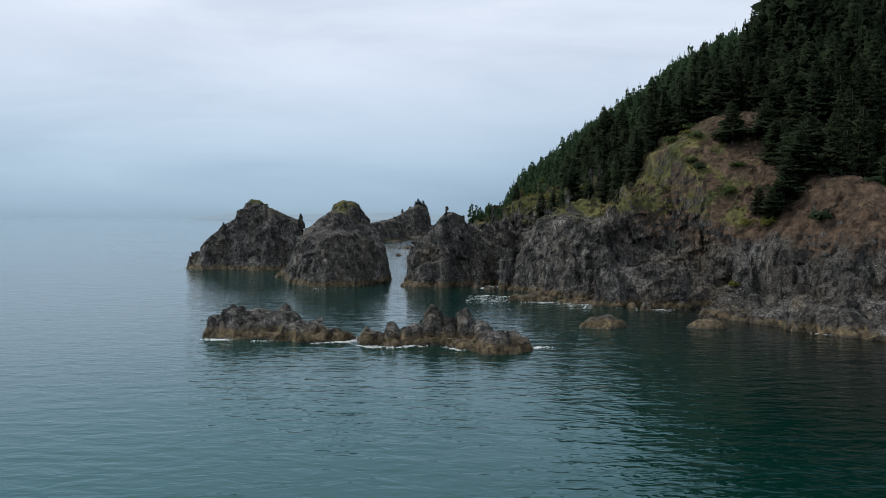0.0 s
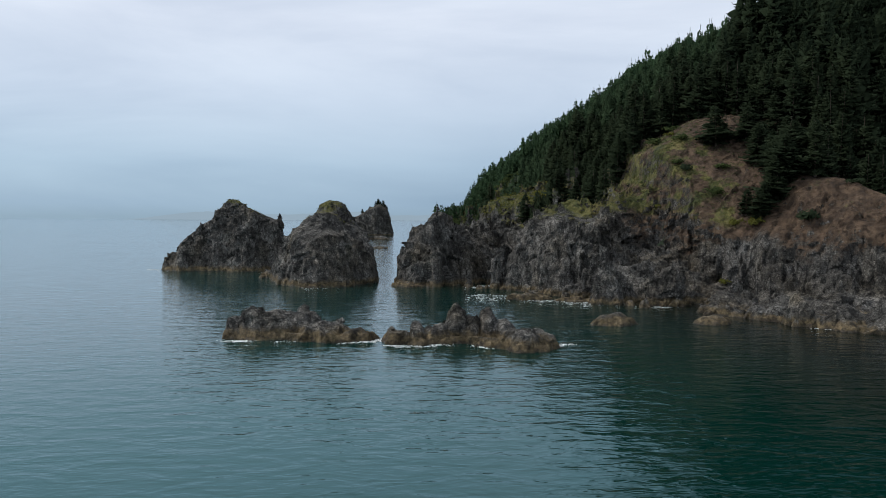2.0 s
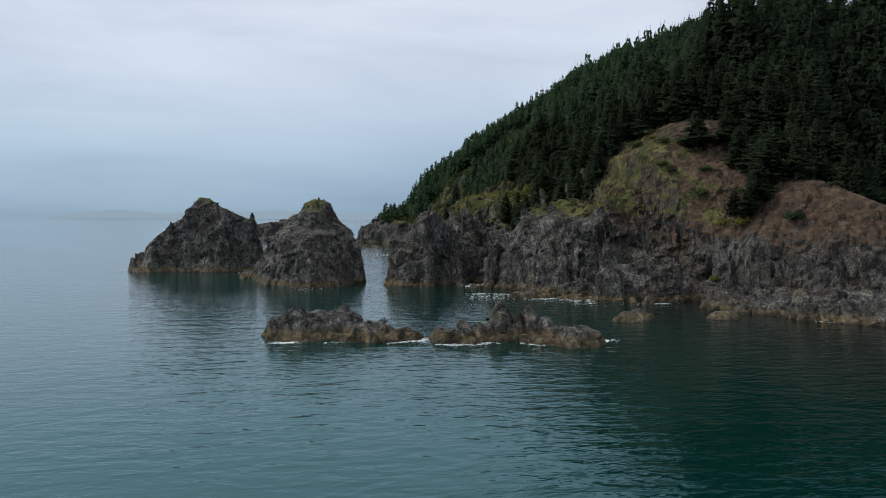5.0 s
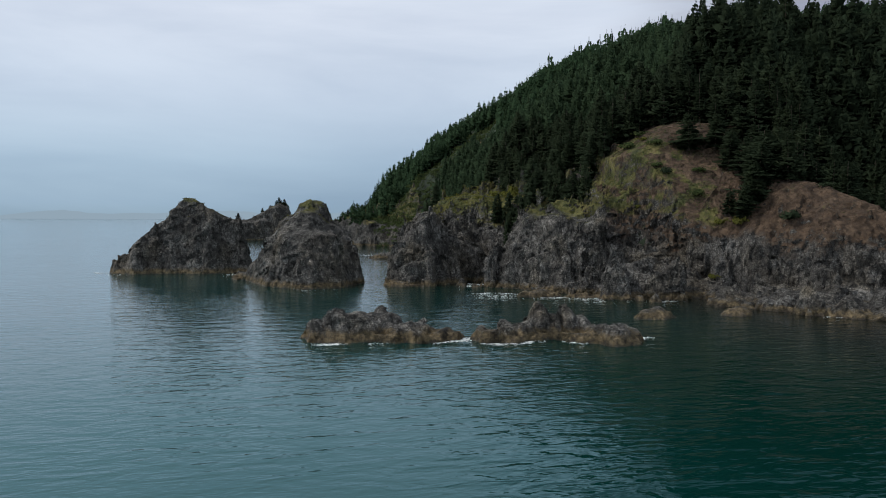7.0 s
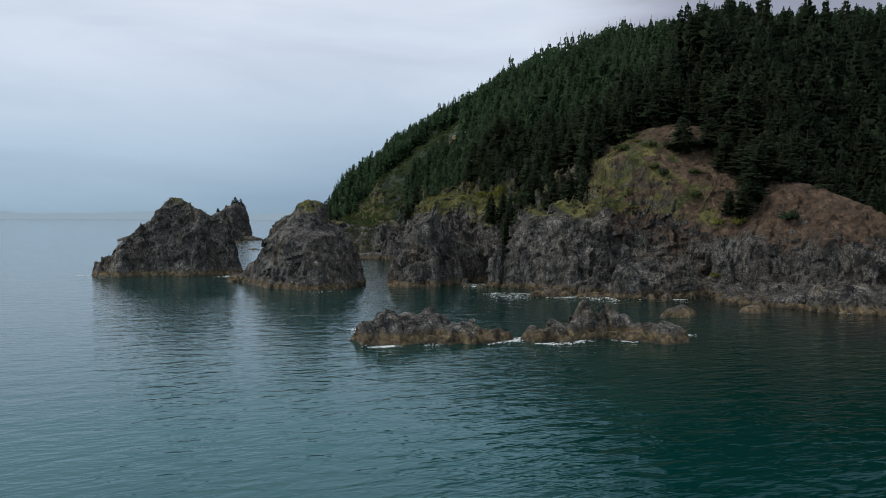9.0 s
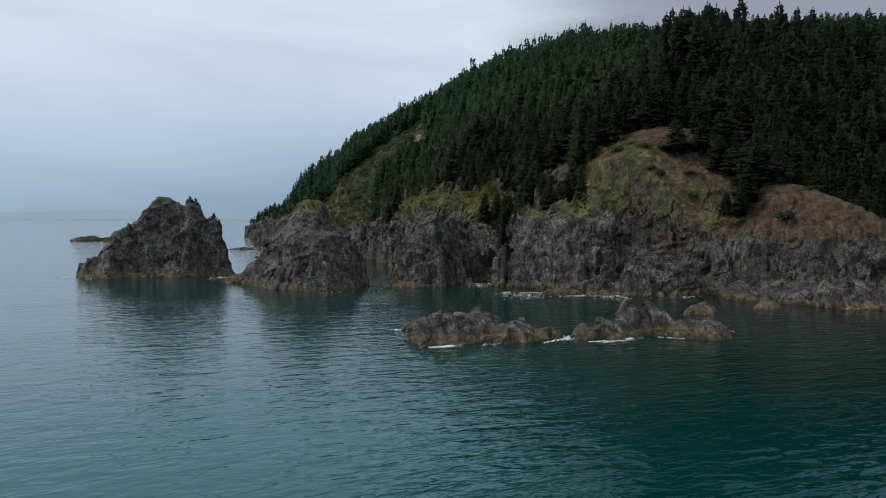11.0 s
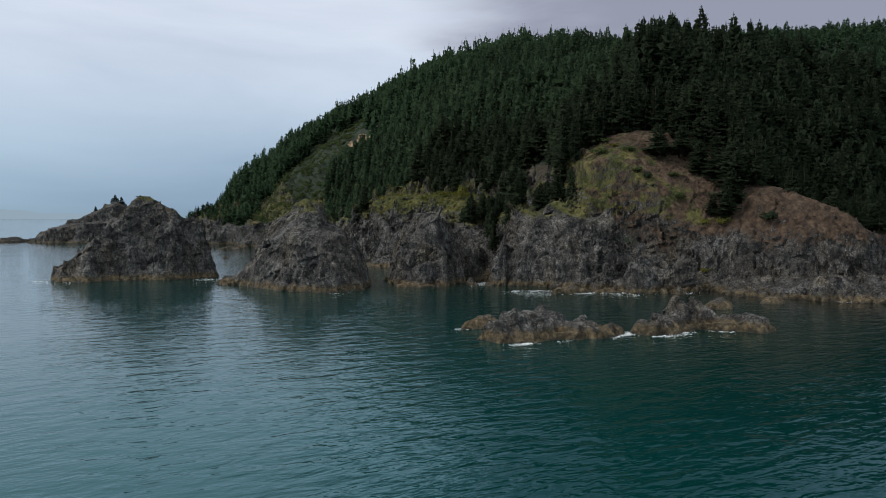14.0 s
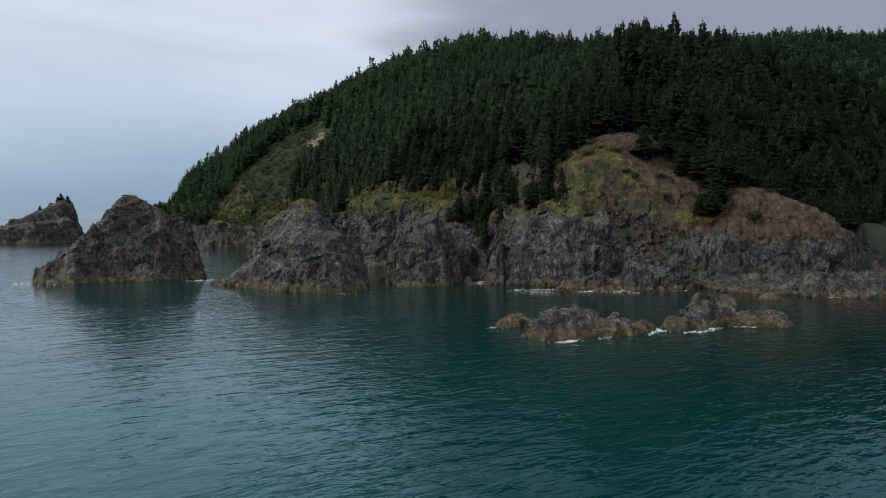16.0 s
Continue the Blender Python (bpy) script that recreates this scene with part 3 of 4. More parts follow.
def make_far_coast():
    """A low coast on the horizon, its haze painted as an even glow."""
    m, n = material("far_haze_glow")
    # emission in the colour of haze, in place of lit land
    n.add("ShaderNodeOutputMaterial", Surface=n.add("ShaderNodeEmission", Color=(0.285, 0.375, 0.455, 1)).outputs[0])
    turns = np.linspace(-21, 8, 120)
    far = 4700.0
    x, y = far * np.sin(np.radians(turns)), far * np.cos(np.radians(turns))
    top = 58 * smooth(turns, -21, -14) * (0.75 + 0.2 * value_noise(turns / 3, 0 * turns, 0 * turns, 77) + 0.06 * value_noise(turns * 2, 0 * turns, 0 * turns, 78))
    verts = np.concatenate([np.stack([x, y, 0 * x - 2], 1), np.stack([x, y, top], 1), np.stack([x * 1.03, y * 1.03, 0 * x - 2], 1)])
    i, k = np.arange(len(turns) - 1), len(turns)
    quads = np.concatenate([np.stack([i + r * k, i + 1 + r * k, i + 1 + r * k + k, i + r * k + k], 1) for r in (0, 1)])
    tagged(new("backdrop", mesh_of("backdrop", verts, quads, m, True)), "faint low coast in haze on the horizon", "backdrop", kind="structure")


make_far_coast()


# ---- cliffs and hill ----
CAVES = [(91, 196, 4.0, 2.8, 11.0, 9.0), (78, 224, 9.0, 2.4, 5.0, 5.0), (119, 171, 6, 2.5, 5, 4.0)]


def turfed(x, y, z):
    """Soil and turf lie smoother on the bluff than the bare rock below."""
    low = 14 + 11 * smooth(y, 208, 232)
    return 1 - 0.72 * smooth(z, low, low + 8) * smooth(x, 68, 76) * smooth(y, 290, 270)


def make_land():
    rock_thing("cliff", land, (-24, 128), (160, 425, 78), 0.52, 1.9, 1, ROCK, "dark grey fractured sea cliff with grassy brown bluff", "cliff", kind="structure", caves=CAVES, calm=turfed)
    rock_thing("cliff_far", land, (-15, 425), (125, 1060, 62), 2.2, 2.4, 2, FAR_ROCK, "distant dark cliffs and scrubby slope above the sea", "cliff", kind="structure", fine=0.5)
    xs = np.concatenate([np.arange(-30, 420, 7.0), np.arange(420, 2500, 26.0)])
    ys = np.concatenate([np.arange(60, 1120, 7.0), np.arange(1120, 1600, 40.0)])
    gx, gy = np.meshgrid(xs, ys, indexing="ij")
    h = land(gx, gy)
    d = inside(gx, gy, COAST)
    near = smooth(gx, 152, 142) * smooth(gy, 118, 134) * smooth(gy, 1070, 1050) * np.where((gy < 425) | (gx < 118), 1, 0)
    h = np.maximum(h - np.where(bare_ground(gx, gy, 58.0), 14.0, 0.4) * near, -6)
    verts = np.stack([gx.ravel(), gy.ravel(), h.ravel()], 1)
    m, k = len(xs), len(ys)
    i, j = (a.ravel() for a in np.meshgrid(np.arange(m - 1), np.arange(k - 1), indexing="ij"))
    quads = np.stack([i * k + j, (i + 1) * k + j, (i + 1) * k + j + 1, i * k + j + 1], 1)
    keep = ((d.ravel()[quads] > 3) | ((gx.ravel()[quads] > 150) & (d.ravel()[quads] > -14))).all(1)
    quads = quads[keep]
    used, back = np.unique(quads, return_inverse=True)
    tagged(new("hillside", mesh_of("hillside", verts[used], back.reshape(quads.shape), FLOOR, True)), "steep hillside of dark forest soil", "hillside", kind="structure")


make_land()


# ---- sea stacks, island, reef ----
def heap(outline, peaks, wall, base=-3.0, wobble=1.5, seed=0, size=8.0):
    """Heights of a rock: steep walls within an outline, under a roof that hangs over the given peaks."""
    def heights(x, y):
        s = inside(x, y, outline) + wobble * value_noise(x / size, y / size, 0 * x, seed)
        total, weight = 0.0, 0.0
        for px, py, pz in peaks:
            w = 1 / ((x - px) ** 2 + (y - py) ** 2 + 9.0) ** 1.5
            total, weight = total + w * pz, weight + w
        return soft_min(total / weight, np.where(s > 0, s * wall, s * 3) + 0.5, 3.0)
    return heights


STACK_A = heap([(-122.5, 339), (-119, 332), (-110, 326), (-93, 326), (-77, 323), (-64, 327), (-60, 337), (-65, 351), (-88, 362), (-110, 355)],
               [(-117, 338, 4), (-111, 338, 10), (-105, 337, 17), (-100, 335, 22), (-95, 335, 28), (-91, 336, 34), (-88, 336, 34), (-85, 335, 31), (-81, 337, 27), (-72, 335, 23), (-66, 334, 22), (-63, 330, 8), (-84, 353, 23), (-106, 353, 8)], 3.6, seed=31)
STACK_B = heap([(-67, 297), (-64, 283), (-55, 259), (-47, 251), (-31, 253), (-20, 268), (-20, 285), (-28, 302), (-48, 304)],
               [(-64, 294, 2), (-59, 284, 5), (-53, 283, 20), (-47, 288, 25), (-41, 286, 32), (-37, 286, 32), (-30, 281, 22), (-27, 278, 18), (-24, 276, 10), (-47, 257, 15), (-42, 262, 20), (-41, 274, 28), (-34, 268, 19), (-28, 263, 13), (-38, 300, 24)], 3.6, seed=32)
ISLAND = heap([(-100, 982), (-84, 962), (-62, 956), (-40, 953), (-20, 962), (-13, 975), (-26, 1000), (-70, 1008)],
              [(-95, 980, 10), (-86, 979, 19), (-76, 979, 18), (-66, 979, 25), (-54, 979, 31), (-44, 979, 38), (-36, 979, 42), (-25, 979, 39), (-17, 977, 22)], 4.5, seed=33, size=16.0)

ISLAND_FRONT = heap([(-128, 770), (-110, 750), (-82, 742), (-56, 752), (-42, 764), (-44, 790), (-70, 815), (-112, 806)],
                    [(-124, 772, 4), (-112, 775, 11), (-98, 772, 16), (-84, 770, 18), (-70, 772, 19), (-56, 775, 23), (-46, 775, 15)], 4.0, seed=36, size=12.0)


def crag(outline, spikes, base, wall=3.0, seed=0, wobble=0.8, size=3.0):
    """Heights of a low reef: a rough platform with spikes on it, each with its own height, width and fall."""
    def heights(x, y):
        s = inside(x, y, outline) + wobble * value_noise(x / size, y / size, 0 * x, seed)
        peak = max(p[2] for p in spikes)
        roof = base + 0.13 * peak * value_noise(x / 2.6, y / 2.6, 0 * x, seed + 1)
        for px, py, pz, rx, ry in spikes:
            r = np.sqrt(((x - px) / rx) ** 2 + ((y - py) / ry) ** 2)
            roof = np.maximum(roof, pz * (1.06 - 0.55 * r ** 2.5) + 0.13 * peak * value_noise(x / 1.5, y / 1.5, 0 * x, seed + 2))
        return soft_min(roof, np.where(s > 0, s * wall, s * 2) + 0.2, 0.8)
    return heights


def ellipse(cx, cy, rx, ry, turn=0.0, count=10):
    c, s = math.cos(radians(turn)), math.sin(radians(turn))
    ring = [(rx * math.cos(6.2832 * i / count), ry * math.sin(6.2832 * i / count)) for i in range(count)]
    return [(cx + u * c - v * s, cy + u * s + v * c) for u, v in ring]


def make_rocks():
    stack = "sea stacks off the headland"
    rock_thing("sea_crag", STACK_A, (-132, 312), (-52, 372, 39), 0.48, 1.1, 41, STACK_ROCK, "broad dark sea stack with lichened grassy peak", "sea stack", stack)
    rock_thing("sea_crag", STACK_B, (-75, 240), (-8, 316, 38), 0.48, 1.15, 42, STACK_ROCK, "blunt dark sea stack with yellow-green grass top", "sea stack", stack)
    rock_thing("rocky_island", ISLAND, (-112, 935), (0, 1020, 44), 1.3, 1.8, 43, ISLAND_ROCK, "distant craggy island with pines on top", "island", fine=0.6)
    rock_thing("rocky_island", ISLAND_FRONT, (-140, 730), (-30, 825, 27), 1.1, 1.5, 46, ISLAND_ROCK, "lower bare rocky island before the pine-topped one", "island", fine=0.6)
    reef = "rocks of the low reef"
    left = crag([(-51, 152), (-49, 146), (-41, 143.5), (-34, 142.5), (-28, 139.5), (-19, 142), (-17.5, 145), (-28, 152), (-40, 156)],
                [(-48, 149, 3.6, 4, 5), (-43.5, 149, 5.6, 3.2, 5), (-39, 149.5, 5.0, 5, 5), (-34, 150.5, 4.6, 6, 4), (-33.5, 153, 5.4, 2.0, 2), (-28, 147, 3.2, 6, 4), (-30, 143, 2.8, 4, 3), (-22, 144.5, 1.8, 5, 3)], 1.3, seed=34)
    right = crag([(-17, 143), (-16, 138), (-9, 137), (0, 138.5), (5, 133), (9, 129), (14, 130), (18.5, 134), (16, 140), (8, 148), (-6, 148)],
                 [(-14, 140.5, 2.8, 3.4, 3), (-9.5, 141, 3.6, 1.8, 3), (-5.5, 142, 3.3, 3, 4), (-1.5, 143.5, 6.5, 2.9, 3.2), (0.8, 143.5, 5.0, 2.4, 3), (5.3, 144, 6.0, 2.2, 3), (7.5, 143, 4.2, 3, 3), (11, 136, 2.9, 5, 5), (10, 132, 3.2, 3.6, 3), (15, 134, 2.0, 3, 3)], 1.2, seed=35)
    rock_thing("reef_rock", left, (-56, 134), (-13, 162, 9), 0.26, 0.46, 44, REEF_ROCK, "low jagged grey-brown reef rock awash", "reef rock", reef)
    rock_thing("reef_rock", right, (-21, 124), (23, 153, 9), 0.26, 0.50, 45, REEF_ROCK, "spiked grey-brown reef rock awash with foam", "reef rock", reef)
    # low rocks: centre, half sizes, turn, height
    low = [("reef_rock", "small low brown reef rock awash", reef, -39.5, 166, 6.5, 3.0, 10, 2.3),
           ("shore_rock", "tan weathered rock standing in shallow water", "", 37.5, 162.5, 6.0, 3.2, 8, 2.6),
           ("shore_rock", "tan weathered rock standing in shallow water", "", 62, 163, 5.0, 2.6, 5, 2.2),
           ("shore_rock", "tan weathered rock standing in shallow water", "", 89, 152, 4.2, 3.0, 0, 2.8),
           ("shore_rock", "flat rust-brown rock shelf below the cliff", "", 27, 214, 8.0, 3.6, -12, 2.2),
           ("shore_rock", "flat rust-brown rock shelf below the cliff", "", 40, 209, 6.5, 2.6, -20, 1.3),
           ("shore_rock", "rust-brown rock apron at the headland's foot", "", -9, 256, 8.0, 3.6, -35, 2.0),
           ("shore_rock", "rust-brown rock apron at the stack's foot", "", -67, 296, 5.5, 3.0, 100, 2.4),
           ("shore_rock", "low rock awash below the capped cliff", "", 26, 352, 11, 7, -30, 5.0),
           ("shore_rock", "low rock awash below the capped cliff", "", 18, 424, 14, 6, 0, 4.0),
           ("skerry", "low dark skerry far out in the channel", "", -32, 787, 15, 7, 0, 3.8),
           ("skerry", "low dark skerry far out in the channel", "", -48, 712, 10, 5, 10, 1.2),
           ("skerry", "low dark skerry far out in the channel", "", -27, 563, 9, 4, 0, 1.6),
           ("skerry", "low dark skerry far out in the channel", "", -42, 560, 5, 3, 0, 0.9),
           ("skerry", "low dark skerry far out in the channel", "", -29, 456, 2.4, 1.6, 0, 1.5),
           ("skerry", "low dark skerry far out in the channel", "", 4, 578, 9, 4, 0, 1.8),
           ("skerry", "long low skerry off the island's end", "", -142, 792, 17, 7, 20, 4.5)]
    for i, (name, label, group, cx, cy, rx, ry, turn, top) in enumerate(low):
        spikes = [(cx - 0.35 * rx, cy, top * 0.8, rx * 0.55, ry * 0.9), (cx + 0.1 * rx, cy + 0.2 * ry, top, rx * 0.5, ry * 0.8), (cx + 0.5 * rx, cy - 0.1 * ry, top * 0.6, rx * 0.5, ry * 0.8)]
        cell = max(0.28, rx / 32) if cy < 300 else max(0.5, rx / 22)
        rock_thing(name, crag(ellipse(cx, cy, rx, ry, turn), spikes, 0.35 * top, 2.2, 60 + i, 0.14 * rx, rx / 3), (cx - rx * 1.5 - 2, cy - rx * 1.5 - 2), (cx + rx * 1.5 + 2, cy + rx * 1.5 + 2, top * 1.4 + 2),
                   cell, 0.22 + 0.06 * top, 70 + i, BOULDER_ROCK if name == "skerry" else REEF_ROCK, label, "rock", group)


make_rocks()


def make_boulders():
    """Fallen blocks along the foot of the cliff."""
    rng = np.random.default_rng(9)
    shapes = []
    for k in range(4):
        stone = rock_thing("boulder", crag(ellipse(0, 0, 2.0, 1.6, 20 * k), [(0, 0, 1.9, 1.8, 1.5), (0.6, -0.3, 1.5, 1.2, 1.2)], 0.9, 3.5, 90 + k, 0.5, 1.5), (-4, -4), (4, 4, 4), 0.24, 0.35, 95 + k, BOULDER_ROCK,
                           "grey broken boulder at the foot of the cliff", "boulder", "boulders below the cliff")
        shapes.append(stone)
    line = [(66, 193, 1.0), (70, 184, 1.4), (74, 174, 1.8), (79, 167, 1.7), (86, 158, 1.6), (93, 150, 1.7), (103, 142, 1.4), (47, 203, 1.0), (30, 222, 1.0), (12, 252, 1.1)]
    first = True
    for i in range(46):
        a = rng.random() * (len(line) - 1.001) if i % 3 else 1 + rng.random() * 4.5
        p, q = line[int(a)], line[int(a) + 1]
        f = a - int(a)
        x, y = (p[c] + f * (q[c] - p[c]) + rng.normal(0, 1.6) for c in (0, 1))
        size = (p[2] + f * (q[2] - p[2])) * rng.uniform(0.45, 1.15)
        m = Matrix.LocRotScale((x, y, -0.15 - 0.2 * size), Euler((rng.normal(0, 0.12), rng.normal(0, 0.12), rng.uniform(0, 6.28))), None)
        stone = shapes[i] if i < 4 else copy_thing(shapes[i % 4], m)
        stone.matrix_basis = m @ Matrix.Diagonal((size, size * rng.uniform(0.8, 1.2), size * rng.uniform(0.8, 1.3), 1))


make_boulders()


# ---- trees ----
def pine_shape(seed, whorls, arms, sprays, spread=0.2, bare=0.12, droop=0.25):
    """The crown of a pine one unit high: whorls of spreading limbs, each a bent, pointed blade of needles, with small sprays along it."""
    rng = np.random.default_rng(seed)
    verts, faces = [], []
    lean = rng.normal(0, 0.025, 2)
    lopsided, phase = rng.uniform(0.0, 0.35), rng.uniform(0, 6.28)
    for w in range(whorls):
        f = w / (whorls - 1)
        z = bare + (0.985 - bare) * f ** 0.97
        reach = spread * ((1 - f) ** 0.60 * (0.72 + 0.4 * rng.random()) + 0.03) * (0.62 + 0.38 * min(1, f * 5))
        for a in range(arms):
            turn = 2 * math.pi * (a / arms + 0.38 * w) + rng.normal(0, 0.25)
            r = reach * (0.6 + 0.55 * rng.random()) * (1 + lopsided * math.cos(turn - phase))
            out = np.array([math.cos(turn), math.sin(turn), 0])
            side = np.array([-out[1], out[0], 0])
            rise = rng.normal(0.30 * f - droop * (1 - f), 0.16)
            foot = np.array([lean[0] * f, lean[1] * f, z])
            tip = foot + out * r + np.array([0, 0, rise * r])
            half = r * math.pi / arms * rng.uniform(0.8, 1.3)
            b = len(verts)
            if (a + w) % 2:
                mid = foot + (tip - foot) * rng.uniform(0.45, 0.65) + np.array([0, 0, 0.10 * r])
                dip = np.array([0, 0, -0.5 * half])
                verts += [foot, mid + side * half + dip, tip, mid - side * half + dip]
            else:
                deep = (0.9 - bare) / whorls * rng.uniform(0.9, 1.6)
                mid = foot + (tip - foot) * rng.uniform(0.5, 0.75)
                skew = side * half * rng.normal(0, 0.5)
                verts += [foot + np.array([0, 0, 0.5 * deep]), mid + np.array([0, 0, -deep]) + skew, tip, mid + np.array([0, 0, 0.6 * deep]) - skew]
            faces.append((b, b + 1, b + 2, b + 3))
            for c in range(sprays):
                at = foot + (tip - foot) * rng.uniform(0.35, 1.0) + side * half * rng.normal(0, 0.55)
                way = out + side * rng.normal(0, 0.9) + np.array([0, 0, rng.normal(0.35, 0.4)])
                way /= np.linalg.norm(way)
                size = 0.012 + 0.16 * r * rng.uniform(0.6, 1.3)
                over = np.cross(way, rng.normal(0, 1, 3))
                over /= np.linalg.norm(over)
                b = len(verts)
                verts += [at - way * size * 0.4, at + over * size * 0.42, at + way * size, at - over * size * 0.42]
                faces.append((b, b + 1, b + 2, b + 3))
    return np.array(verts), np.array(faces)


def shrub_shape(seed, leaves=260):
    """A rounded, uneven shrub one unit wide, of many leaf sprays."""
    rng = np.random.default_rng(seed)
    verts, faces = [], []
    lobes = [np.array([rng.normal(0, 0.22), rng.normal(0, 0.22), 0.22 + 0.3 * rng.random()]) for _ in range(7)]
    for i in range(leaves):
        way = rng.normal(0, 1, 3)
        way[2] = abs(way[2]) * 0.9 - 0.15
        way /= np.linalg.norm(way)
        mid = lobes[i % 7] + way * (0.20 + 0.08 * rng.random())
        across = np.cross(way, rng.normal(0, 1, 3))
        across /= np.linalg.norm(across)
        up = np.cross(across, way) * rng.choice((-1, 1)) + way * rng.normal(0.2, 0.5)
        size = 0.055 + 0.06 * rng.random()
        b = len(verts)
        verts += [mid - up * size, mid + across * size * 0.6, mid + up * size * 1.1, mid - across * size * 0.6]
        faces.append((b, b + 1, b + 2, b + 3))
    return np.array(verts), np.array(faces)


def trunk_shape(height, radius, sides=6, upto=0.97):
    verts, faces = [], []
    rings = 5
    for r in range(rings):
        f = r / (rings - 1)
        for s in range(sides):
            a = 2 * math.pi * s / sides
            rad = radius * (1 - 0.93 * f) * (1.35 if r == 0 else 1)
            verts.append((rad * math.cos(a), rad * math.sin(a), -0.04 * height + f * (upto + 0.04) * height))
    for r in range(rings - 1):
        for s in range(sides):
            t = (s + 1) % sides
            faces.append((r * sides + s, r * sides + t, (r + 1) * sides + t, (r + 1) * sides + s))
    return np.array(verts), np.array(faces)


GULLY = [(61, 250), (72, 250), (74, 276), (86, 300), (78, 308), (66, 284)]
OPEN = [(66, 274), (58, 225), (66, 200), (84, 204), (96, 208), (108, 214), (120, 228), (116, 250), (92, 272)]
KNOLL = [(64, 202), (70, 165), (96, 135), (145, 130), (142, 168), (131, 184), (118, 205), (110, 207), (98, 207), (84, 207)]
SCREE = [(74, 298), (98, 300), (109, 334), (84, 342)]
SLIP = [(118, 690), (158, 672), (196, 706), (203, 738), (186, 754), (150, 744)]
SCRUBBY = [(30, 575), (60, 542), (88, 590), (114, 648), (144, 702), (180, 750), (238, 800), (228, 840), (185, 850), (140, 830), (100, 800), (62, 760), (45, 700)]


def wooded(x, y):
    """Where the forest stands: the slope behind the cliffs, but for the open bluff."""
    flat = 0 * x
    d = inside(x, y, COAST)
    edge = 17 + 6 * value_noise(x / 25, y / 25, flat, 15) - 6 * smooth(y, 800, 900)
    ok = d > edge
    for outline, wave, seed in ((OPEN, 2.0, 14), (KNOLL, 1.5, 17), (SCREE, 3.0, 18), (GULLY, 2.0, 25), (SCRUBBY, 8.0, 16), (SLIP, 4.0, 26), (CAPPED, 1.5, 19), (BLOCK, 1.0, 20)):
        ok &= inside(x, y, outline) + wave * value_noise(x / 14, y / 14, flat, seed) < 0
    return ok


def joined(shapes, spots, name, mat, label, category, rng):
    """Many small plants in one mesh: spots hold x, y, z, height and width."""
    verts, faces, feet, base = [], [], [], 0
    for x, y, z, tall, wide in spots:
        v, f = shapes[int(rng.integers(len(shapes)))]
        a = rng.uniform(0, 6.28)
        c, s = math.cos(a) * wide, math.sin(a) * wide
        verts.append(np.stack([v[:, 0] * c - v[:, 1] * s + x, v[:, 0] * s + v[:, 1] * c + y, v[:, 2] * tall + z], 1))
        faces.append(f + base)
        feet.append(np.tile((x, y), (len(v), 1)))
        base += len(v)
    return tagged(new(name, leafy(name, np.concatenate(verts), np.concatenate(faces), mat, np.concatenate(feet))), label, category, kind="stuff")


